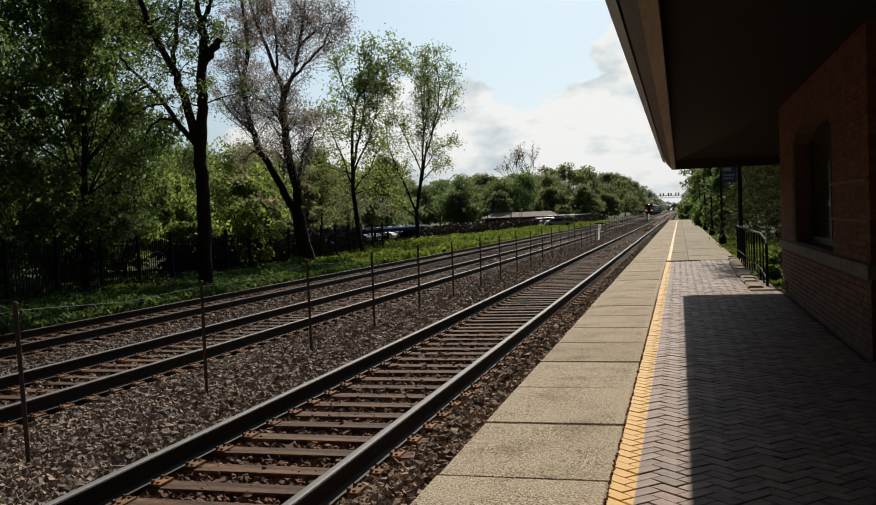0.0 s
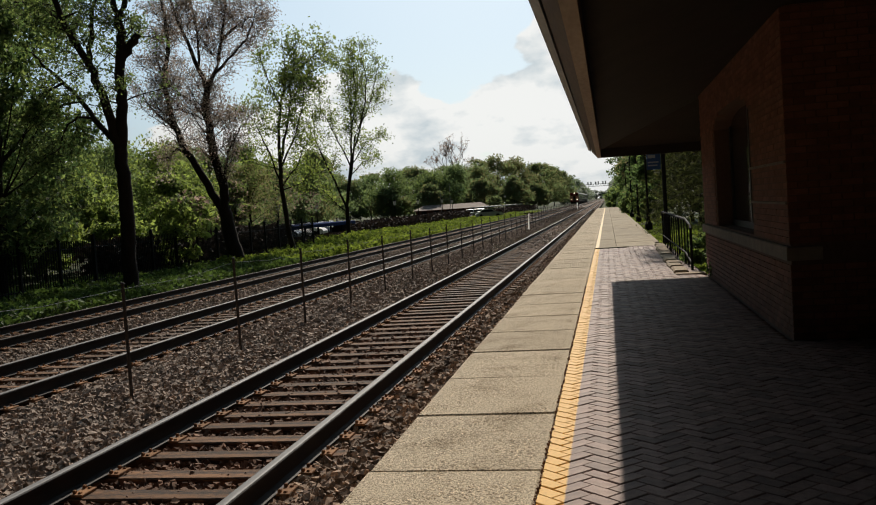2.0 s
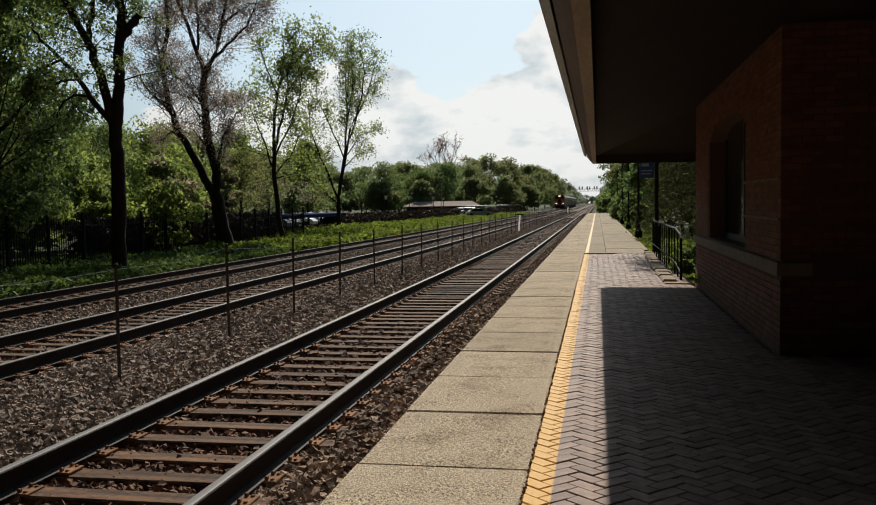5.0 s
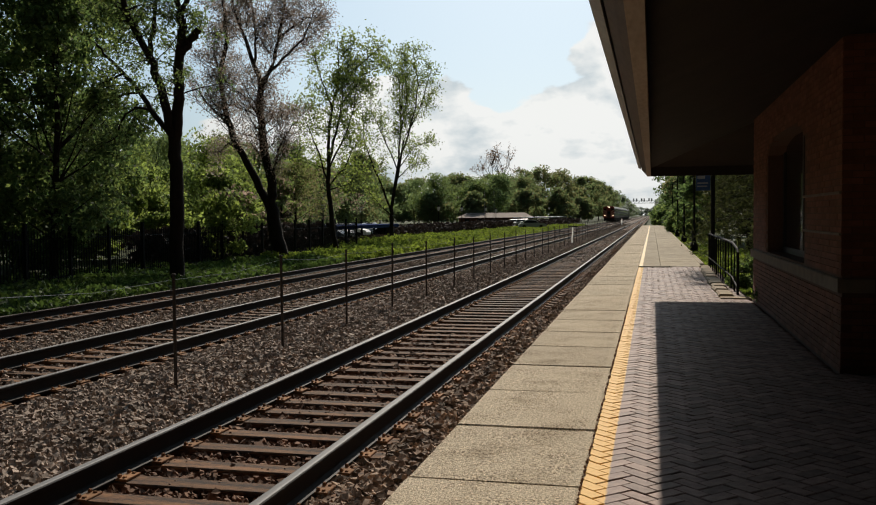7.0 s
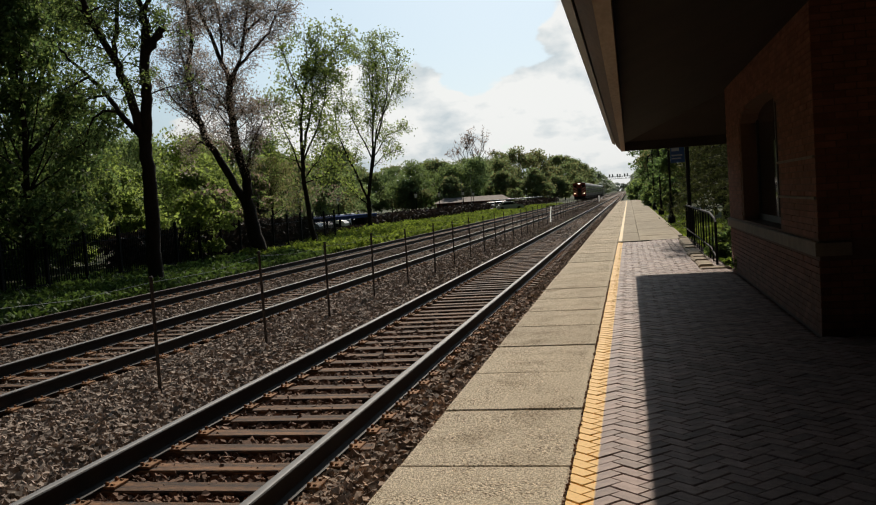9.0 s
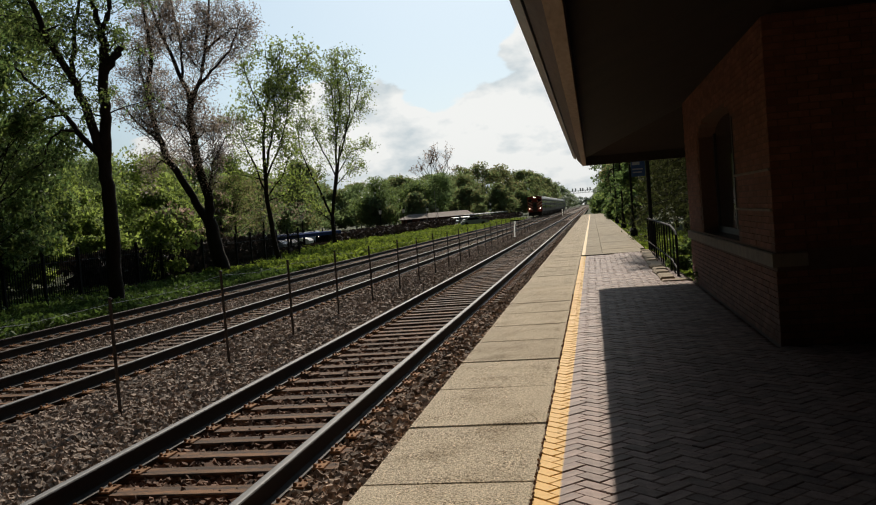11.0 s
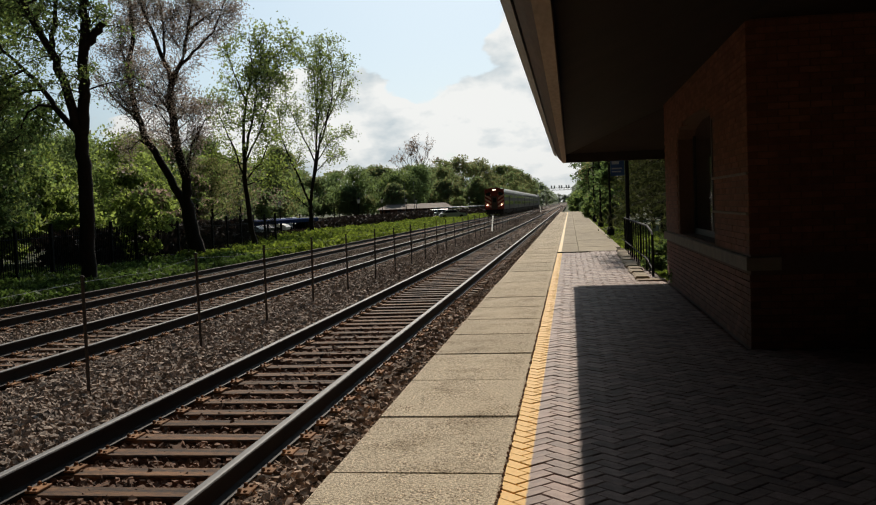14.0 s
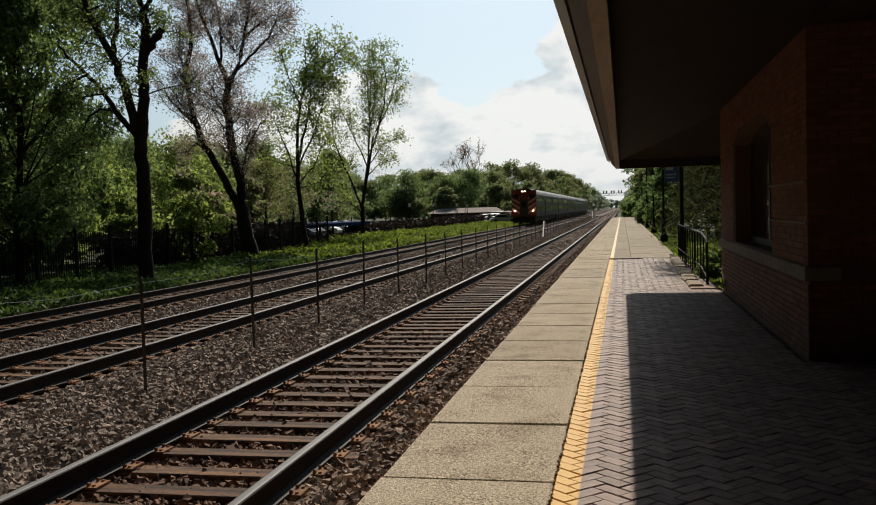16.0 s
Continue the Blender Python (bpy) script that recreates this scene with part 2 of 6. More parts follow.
STONE_RUST = material("ballast_stone_rust", (0.26, 0.145, 0.09), (0.095, 0.052, 0.034), 8, 60, 0.88, bump=0.3, depth=0.006, vary=0.5, island=True)
STONE_EDGE = material("ballast_stone_edge", (0.42, 0.30, 0.215), (0.15, 0.10, 0.07), 7, 60, 0.88, bump=0.3, depth=0.006, vary=0.75, island=True)
SOIL = material("ground_soil", (0.07, 0.085, 0.035), (0.04, 0.05, 0.02), 0.6, 9, 0.95, bump=0.8, depth=0.05)
GRASS = material("grass", (0.215, 0.275, 0.06), (0.07, 0.105, 0.025), 0.55, 5, 0.8, contrast=(0.4, 0.58), bump=0, vary=0.35, island=True, through_light=0.45)
WEED = material("weeds", (0.105, 0.165, 0.055), (0.06, 0.10, 0.033), 0.6, 6, 0.7, bump=0, vary=0.45, island=True, through_light=0.35)
BARK = material("bark", (0.04, 0.032, 0.027), (0.016, 0.013, 0.011), 5, 30, 0.95, bump=0.8, depth=0.03, stretch=(1, 1, 0.25))
LEAF_DARK = material("leaf_dark", (0.12, 0.185, 0.09), (0.07, 0.11, 0.052), 1, 8, 0.6, bump=0, vary=0.5, island=True, through_light=0.55)
LEAF_PINE = material("needle_green", (0.085, 0.095, 0.045), (0.05, 0.06, 0.03), 1, 8, 0.7, bump=0, vary=0.3, island=True, through_light=0.4)
LEAF_MID = material("leaf_green", (0.185, 0.24, 0.105), (0.115, 0.155, 0.068), 1, 8, 0.6, bump=0, vary=0.45, island=True, through_light=0.6)
LEAF_BRIGHT = material("leaf_yellow_green", (0.265, 0.33, 0.115), (0.175, 0.23, 0.075), 1, 8, 0.6, bump=0, vary=0.4, island=True, through_light=0.62)
LEAF_BROWN = material("leaf_bronze", (0.34, 0.25, 0.2), (0.24, 0.18, 0.14), 1, 8, 0.7, bump=0, vary=0.45, island=True, through_light=0.66)
LEAF_BUD = material("leaf_bud_grey", (0.385, 0.345, 0.295), (0.28, 0.245, 0.21), 1, 8, 0.7, bump=0, vary=0.35, island=True, through_light=0.68)
# far leaves: distance haze is mixed into the base colours, strongest in LEAF_HAZE
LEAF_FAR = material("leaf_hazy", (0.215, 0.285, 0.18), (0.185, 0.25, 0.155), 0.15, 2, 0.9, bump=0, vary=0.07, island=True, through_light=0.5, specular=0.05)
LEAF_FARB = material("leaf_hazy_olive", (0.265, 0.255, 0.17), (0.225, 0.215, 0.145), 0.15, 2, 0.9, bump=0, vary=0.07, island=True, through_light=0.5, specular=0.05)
LEAF_HAZE = material("leaf_distant_haze", (0.42, 0.46, 0.40), (0.35, 0.39, 0.34), 0.1, 2, 0.9, bump=0, vary=0.15, island=True, through_light=0.6)
FIBREGLASS = material("white_fibreglass", (0.93, 0.92, 0.9), (0.86, 0.85, 0.83), 8, 70, 0.5, bump=0, through_light=0.85)
BLACK_IRON = material("black_iron", (0.02, 0.021, 0.022), (0.011, 0.011, 0.012), 8, 80, 0.75, 0.0, specular=0.1, bump=0.15, depth=0.002)
POST_STEEL = material("weathered_steel_post", (0.085, 0.075, 0.068), (0.05, 0.04, 0.034), 9, 70, 0.7, 0.3, bump=0.2, depth=0.002)
WIRE = material("galvanised_wire", (0.2, 0.2, 0.2), (0.14, 0.14, 0.14), 9, 70, 0.45, 0.9, bump=0)
BRICK = material("wall_brick", (0.22, 0.095, 0.058), (0.14, 0.064, 0.04), 9, 90, 0.85, bump=0.4, depth=0.004, vary=0.2)
BRICK_J = material("wall_brick_joined", (0.22, 0.095, 0.058), (0.14, 0.064, 0.04), 9, 90, 0.85, bump=0.4, depth=0.004, vary=0.2, island=True)
MORTAR = material("mortar", (0.14, 0.085, 0.06), None, 20, 160, 0.95)
LIMESTONE = material("limestone", (0.24, 0.195, 0.15), (0.16, 0.13, 0.10), 6, 80, 0.85, bump=0.3, depth=0.003, vary=0.06)
KERB_STONE = material("kerb_stone", (0.40, 0.31, 0.21), (0.22, 0.17, 0.115), 5, 60, 0.9, bump=0.6, depth=0.012, vary=0.15)
FASCIA = material("fascia_paint", (0.36, 0.29, 0.23), (0.22, 0.17, 0.135), 2, 40, 0.7, bump=0.25, depth=0.003, stretch=(1, 0.2, 1))
FASCIA_DARK = material("eave_mould_paint", (0.16, 0.12, 0.095), (0.09, 0.07, 0.055), 2, 40, 0.7, bump=0.25, depth=0.003, stretch=(1, 0.2, 1))
GUTTER = material("gutter_metal", (0.55, 0.54, 0.52), (0.38, 0.37, 0.35), 3, 50, 0.4, 0.6, bump=0.1, depth=0.001)
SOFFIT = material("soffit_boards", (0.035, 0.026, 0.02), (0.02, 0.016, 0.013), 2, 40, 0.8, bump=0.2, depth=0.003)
SHINGLE = material("roof_shingle", (0.10, 0.085, 0.075), (0.06, 0.05, 0.045), 3, 30, 0.9)
FRAME_PAINT = material("window_frame_paint", (0.035, 0.03, 0.027), None, 6, 70, 0.5)
GLASS = glass_material("window_glass", rough=0.06)
SIGN_BLUE = material("sign_blue", (0.035, 0.085, 0.25), (0.028, 0.07, 0.2), 4, 50, 0.5, bump=0)
SIGN_WHITE = material("sign_white", (0.36, 0.39, 0.47), (0.28, 0.31, 0.38), 5, 60, 0.55, bump=0)
ASPHALT = material("asphalt", (0.055, 0.055, 0.056), (0.035, 0.035, 0.036), 0.8, 30, 0.9)
HEDGE_LEAF = material("hedge_leaf", (0.06, 0.042, 0.036), (0.03, 0.024, 0.02), 1, 9, 0.7, bump=0, vary=0.5, island=True, through_light=0.15)
BLUE_ROOF = material("blue_canopy", (0.022, 0.045, 0.15), (0.016, 0.034, 0.11), 1, 20, 0.9, specular=0.02)
TAN_ROOF = material("tan_roof", (0.3, 0.24, 0.21), (0.22, 0.175, 0.15), 1, 12, 0.85)
CAR_WHITE = material("car_white", (0.72, 0.73, 0.75), (0.66, 0.67, 0.69), 2, 30, 0.45, bump=0)
CAR_BLUE = material("car_blue", (0.3, 0.38, 0.52), (0.24, 0.31, 0.45), 2, 30, 0.28, bump=0)
CAR_SILVER = material("car_silver", (0.36, 0.37, 0.39), (0.3, 0.31, 0.33), 2, 30, 0.5, 0.2, bump=0)
TYRE = material("tyre_rubber", (0.02, 0.02, 0.02), None, 5, 50, 0.9)
TRAIN_STEEL = material("fluted_stainless", (0.135, 0.15, 0.135), (0.085, 0.095, 0.085), 0.7, 18, 0.6, 0.1, bump=0.1, depth=0.003, stretch=(1, .1, 1))
TRAIN_ROOF = material("carriage_roof", (0.36, 0.37, 0.34), (0.26, 0.27, 0.25), 0.6, 14, 0.5)
TRAIN_DARK = material("underframe_grime", (0.028, 0.026, 0.024), (0.016, 0.015, 0.014), 2, 20, 0.8)
TRAIN_DOOR = material("cab_door_grey", (0.11, 0.085, 0.075), (0.07, 0.055, 0.05), 1, 20, 0.6, bump=0)
TRAIN_RED = material("train_red", (0.28, 0.05, 0.042), (0.18, 0.036, 0.032), 1, 20, 0.5, bump=0)
TRAIN_STRIPE = material("train_stripe", (0.62, 0.4, 0.32), (0.5, 0.32, 0.26), 1, 20, 0.5, bump=0)
LAMP_GLOW = glow("headlight_glow", (1.0, 0.84, 0.62), 6)
LAMP_GLASS = glow("street_lamp_globe", (0.75, 0.75, 0.72), 0.02)


# ---- mesh tools ----
class Shape:
    """Collects vertices and faces of one mesh."""

    def __init__(self):
        self.v, self.f, self.k = [], [], []

    def add(self, verts, faces, slot=0):
        o = len(self.v)
        self.v.extend(verts)
        self.f.extend([tuple(i + o for i in q) for q in faces])
        self.k.extend([slot] * len(faces))
        return self

    def box(self, x0, x1, y0, y1, z0, z1, slot=0, c=0.0):
        """A block; c chamfers its upright and top edges."""
        if c <= 0:
            v = [(x0, y0, z0), (x1, y0, z0), (x1, y1, z0), (x0, y1, z0), (x0, y0, z1), (x1, y0, z1), (x1, y1, z1), (x0, y1, z1)]
            return self.add(v, [(3, 2, 1, 0), (4, 5, 6, 7), (0, 1, 5, 4), (1, 2, 6, 5), (2, 3, 7, 6), (3, 0, 4, 7)], slot)
        v = [(x0, y0, z0), (x1, y0, z0), (x1, y1, z0), (x0, y1, z0),
             (x0, y0, z1 - c), (x1, y0, z1 - c), (x1, y1, z1 - c), (x0, y1, z1 - c),
             (x0 + c, y0 + c, z1), (x1 - c, y0 + c, z1), (x1 - c, y1 - c, z1), (x0 + c, y1 - c, z1)]
        q = [(3, 2, 1, 0), (8, 9, 10, 11)]
        for a in (0, 4):
            q += [(a, a + 1, a + 5, a + 4), (a + 1, a + 2, a + 6, a + 5), (a + 2, a + 3, a + 7, a + 6), (a + 3, a, a + 4, a + 7)]
        return self.add(v, q, slot)

    def tube(self, pts, radii, n=8, slot=0, cap=True):
        o, rings = len(self.v), []
        pts = [Vector(p) for p in pts]
        for i, p in enumerate(pts):
            d = (pts[min(i + 1, len(pts) - 1)] - pts[max(i - 1, 0)]).normalized()
            u = d.cross(Vector((0.31, 0.17, 1.0)) if abs(d.z) < 0.9 else Vector((1, 0.2, 0))).normalized()
            w = d.cross(u)
            r = radii[i] if isinstance(radii, (list, tuple)) else radii
            rings.append([tuple(p + (u * math.cos(2 * math.pi * j / n) + w * math.sin(2 * math.pi * j / n)) * r) for j in range(n)])
        v = [q for ring in rings for q in ring]
        f = [(i * n + j, i * n + (j + 1) % n, (i + 1) * n + (j + 1) % n, (i + 1) * n + j) for i in range(len(pts) - 1) for j in range(n)]
        if cap:
            f += [tuple(range(n - 1, -1, -1)), tuple((len(pts) - 1) * n + j for j in range(n))]
        return self.add(v, f, slot)

    def extrude(self, profile, y0, y1, slot=0):
        """A closed outline in x and z, drawn out along y."""
        n = len(profile)
        v = [(x, y0, z) for x, z in profile] + [(x, y1, z) for x, z in profile]
        f = [(i, (i + 1) % n, n + (i + 1) % n, n + i) for i in range(n)]
        return self.add(v, f + [tuple(range(n - 1, -1, -1)), tuple(range(n, 2 * n))], slot)

    def lathe(self, x, y, outline, n=10, slot=0):
        v = [(x + r * math.cos(2 * math.pi * j / n), y + r * math.sin(2 * math.pi * j / n), z) for r, z in outline for j in range(n)]
        f = [(i * n + j, i * n + (j + 1) % n, (i + 1) * n + (j + 1) % n, (i + 1) * n + j) for i in range(len(outline) - 1) for j in range(n)]
        return self.add(v, f + [tuple(range(n - 1, -1, -1)), tuple((len(outline) - 1) * n + j for j in range(n))], slot)

    def mesh(self, name, *mats, smooth=False):
        me = bpy.data.meshes.new(name)
        me.from_pydata(self.v, [], self.f)
        for m in mats:
            me.materials.append(m)
        if len(mats) > 1:
            me.polygons.foreach_set("material_index", self.k)
        if smooth:
            me.polygons.foreach_set("use_smooth", [True] * len(me.polygons))
        me.update()
        return me


def part(name, shape, mat, parent=None, label="", smooth=False):
    """One mesh object, under its thing."""
    mats = mat if isinstance(mat, (list, tuple)) else (mat,)
    ob = new(name, shape if isinstance(shape, bpy.types.Mesh) else shape.mesh(name, *mats, smooth=smooth))
    ob.parent = parent
    if label:
        ob["label"] = label
    return ob


def thing(name, at, label, category, group="", kind="", turn=0):
    ob = new(name)
    ob.matrix_basis = pose(*at, 0, 0, turn)
    return tagged(ob, label, category, group, kind)


def cloud_mesh(name, centres, size, mats, rng, wide=0.36):
    """A mesh of folded leaves, one at each centre."""
    n = len(centres)
    a = rng.normal(size=(n, 3)); a /= np.linalg.norm(a, axis=1)[:, None]
    b = rng.normal(size=(n, 3)); b -= a * (a * b).sum(1)[:, None]; b /= np.linalg.norm(b, axis=1)[:, None]
    c = np.cross(a, b)
    s = size * rng.uniform(0.6, 1.35, n)[:, None]
    v = np.empty((n, 4, 3))
    v[:, 0] = centres - a * s * 0.6
    v[:, 1] = centres + b * s * wide + c * s * 0.1
    v[:, 2] = centres + a * s * 0.6
    v[:, 3] = centres - b * s * wide + c * s * 0.1
    me = bpy.data.meshes.new(name)
    me.vertices.add(4 * n); me.loops.add(6 * n); me.polygons.add(2 * n)
    me.vertices.foreach_set("co", v.reshape(-1))
    i = (np.arange(n) * 4)[:, None]
    me.loops.foreach_set("vertex_index", (i + np.array([0, 1, 2, 0, 2, 3])).reshape(-1))
    me.polygons.foreach_set("loop_start", np.arange(2 * n) * 3)
    me.polygons.foreach_set("loop_total", np.full(2 * n, 3))
    for m in mats:
        me.materials.append(m)
    if len(mats) > 1:
        me.polygons.foreach_set("material_index", np.repeat((rng.random(n) < 0.4).astype(int), 2))
    me.update(calc_edges=True)
    me.shade_flat()
    return me


# ---- ground, ballast, tracks ----
RAIL_Z, BED_Z, GROUND_Z = -0.12, -0.33, -0.55
TRACK_X = (-0.7525, -5.4, -9.75)
TRACK_DROP = (0.0, 0.14, 0.26)   # each track lies a little lower than the one before


def bed_height(x):
    """Top of the stones across the three tracks, level with the sleepers where these are buried."""
    x = np.asarray(x, float)
    z = BED_Z - 0.03 - TRACK_DROP[1] * np.clip((-2.9 - x) / 1.1, 0, 1) - (TRACK_DROP[2] - TRACK_DROP[1]) * np.clip((-7.0 - x) / 1.3, 0, 1)
    off = np.minimum.reduce([np.abs(x - c) for c in TRACK_X])
    return z + 0.055 * np.clip((off - 0.98) / 0.12, 0, 1)


def ground_height(x, y):
    """Flat yard, with a low grass bank beyond the third track."""
    bank = 0.4 * min(max((-x - 13.5) / 5.0, 0), 1) * min(max((93 - y) / 37, 0), 1) * min(max((y - 55) / 15, 0), 1)
    return GROUND_Z + bank


def build_ground():
    xs = [-1500, -600, -250, -120, -70, -50, -40, -32, -26, -22, -19, -16.5, -14, -11.75, -11.65, 3.5, 3.9, 4.6, 7, 12, 25, 60, 150, 500, 1500]
    ys = [-400, -60, -20, 0, 10, 20, 30, 38, 44, 50, 56, 62, 68, 75, 85, 100, 130, 180, 300, 700, 1600, 3500]
    v = []
    for y in ys:
        for x in xs:
            v.append((x, y, (ground_height(x, y) if x <= -11.75 else -0.85 if x < 3.7 else -0.16) + 0.05 * noise.noise((x * .3, y * .3, 0))))
    n = len(xs)
    f = [(j * n + i, j * n + i + 1, (j + 1) * n + i + 1, (j + 1) * n + i) for j in range(len(ys) - 1) for i in range(n - 1)]
    me = bpy.data.meshes.new("ground")
    me.from_pydata(v, [], f)
    me.materials.append(SOIL)
    tagged(new("ground", me), "soil and rough grass beside the railway", "ground", kind="structure")
    # ballast bed, one sheet under the three tracks with a shoulder on its far side
    me = bpy.data.meshes.new("ballast_bed")
    xs = np.concatenate([[-12.4, -11.7, -11.3], np.linspace(-11.2, 0.8, 104)])
    ys = np.concatenate([np.arange(-6, 16, 0.12), np.arange(16, 40, 0.4), np.arange(40, 130, 3.0), np.geomspace(130, 1500, 12)])
    rng = np.random.default_rng(3)
    X, Y = np.meshgrid(xs, ys)
    Z = bed_height(X) - 0.012 + rng.normal(0, 0.01, X.shape)
    Z = np.where(X < -11.25, -0.62 - 0.12 * (-11.25 - X), Z)
    v = np.stack([X, Y, Z], -1).reshape(-1, 3)
    n = len(xs)
    j, i = np.meshgrid(np.arange(len(ys) - 1), np.arange(n - 1), indexing="ij")
    a = (j * n + i).reshape(-1)
    me.from_pydata(v.tolist(), [], np.stack([a, a + 1, a + n + 1, a + n], -1).tolist())
    me.materials.append(BALLAST)
    tagged(new("ballast_bed", me), "grey-brown crushed stone track bed", "track bed", kind="structure")


def stones(name, label, boxes, mat, seed, size):
    """Crushed stones: uneven eight-cornered blocks, joined into one mesh. boxes: x0, x1, y0, y1, lift above the bed, count."""
    rng = np.random.default_rng(seed)
    c, s = [], []
    for x0, x1, y0, y1, lift, count in boxes:
        # denser towards the near end
        u = rng.random(count) ** 1.5
        x = rng.uniform(x0, x1, count)
        c.append(np.stack([x, y0 + (y1 - y0) * u, bed_height(x) + lift + rng.uniform(-0.012, 0.016, count)], -1))
        s.append(rng.uniform(0.55, 1.3, count) * size * (1 + 0.6 * u))
    c, s = np.concatenate(c), np.concatenate(s)
    n = len(c)
    base = np.array([(x, y, z) for z in (-1, 1) for x, y in ((-1, -1), (1, -1), (1, 1), (-1, 1))]) * np.array([0.72, 0.62, 0.5])
    tri = np.array([(0, 2, 1), (0, 3, 2), (4, 5, 6), (4, 6, 7), (0, 1, 5), (0, 5, 4), (1, 2, 6), (1, 6, 5), (2, 3, 7), (2, 7, 6), (3, 0, 4), (3, 4, 7)])
    q = rng.normal(size=(n, 4)) * np.array([1.4, 0.7, 0.7, 1.4]); q /= np.linalg.norm(q, axis=1)[:, None]
    w, x, y, z = q.T
    R = np.stack([1 - 2 * (y * y + z * z), 2 * (x * y - z * w), 2 * (x * z + y * w), 2 * (x * y + z * w), 1 - 2 * (x * x + z * z), 2 * (y * z - x * w),
                  2 * (x * z - y * w), 2 * (y * z + x * w), 1 - 2 * (x * x + y * y)], -1).reshape(n, 3, 3)
    v = (base[None] + rng.uniform(-0.3, 0.3, (n, 8, 3))) * (s[:, None] * rng.uniform(0.75, 1.3, (n, 3)))[:, None, :]
    v = np.einsum("nij,nkj->nki", R, v) + c[:, None]
    me = bpy.data.meshes.new(name)
    m = len(tri)
    me.vertices.add(8 * n); me.loops.add(3 * m * n); me.polygons.add(m * n)
    me.vertices.foreach_set("co", v.reshape(-1))
    me.loops.foreach_set("vertex_index", ((np.arange(n) * 8)[:, None, None] + tri[None]).reshape(-1))
    me.polygons.foreach_set("loop_start", np.arange(m * n) * 3)
    me.polygons.foreach_set("loop_total", np.full(m * n, 3))
    me.materials.append(mat)
    me.update(calc_edges=True)
    me.shade_flat()
    tagged(new(name, me), label, "ballast", kind="stuff")


build_ground()
stones("ballast_stones", "pinkish grey crushed stones between the tracks",
       [(-4.5, -1.75, 3.0, 20, 0.0, 36000), (-4.5, -1.75, 15, 60, 0.0, 14000), (-4.5, -1.75, -5, 3.0, 0.0, 9000),
        (-8.9, -6.3, 8, 60, 0.0, 15000), (-6.1, -4.7, 6, 36, 0.03, 4500), (-10.5, -9.0, 11, 40, 0.03, 2500), (-11.3, -10.6, 12, 40, 0.0, 2000)], STONE, 5, 0.027)
stones("far_ballast_stones", "pinkish grey crushed stones along the distant tracks",
       [(-4.3, -1.75, 48, 190, 0.0, 9000), (-8.6, -6.6, 50, 190, 0.0, 6000), (0.08, 0.83, 50, 150, 0.0, 2500), (-6.2, -4.6, 36, 110, 0.02, 2500), (-1.45, -0.05, 36, 110, 0.01, 3000)], STONE, 7, 0.055)
stones("rusty_ballast_stones", "rust-stained dark crushed stones between the rails",
       [(-1.45, -0.05, 3.0, 14, 0.012, 8000), (-1.45, -0.05, 14, 40, 0.012, 4500), (-1.45, 0.0, -5, 3.0, 0.012, 4000)], STONE_RUST, 6, 0.025)
stones("edge_ballast_stones", "mixed grey and rust-brown crushed stones against the platform edge",
       [(0.06, 0.83, -5, 2.4, 0.022, 3000), (0.06, 0.83, 2.4, 18, 0.022, 12000), (0.08, 0.83, 18, 60, 0.01, 6000)], STONE_EDGE, 9, 0.029)


stones("joint_crumbs", "dark soil crumbs in the joint beside the yellow line", [(1.872, 1.886, 2.5, 16, 0.296, 1000)], RUST, 14, 0.006)


def rail_profile(x, h):
    side = [(0.07, h - 0.175), (0.07, h - 0.163), (0.012, h - 0.145), (0.01, h - 0.05), (0.034, h - 0.04), (0.036, h - 0.012)]
    return [(x + a, b) for a, b in side] + [(x - a, b) for a, b in reversed(side)]


SLEEPER_PITCH = 0.468


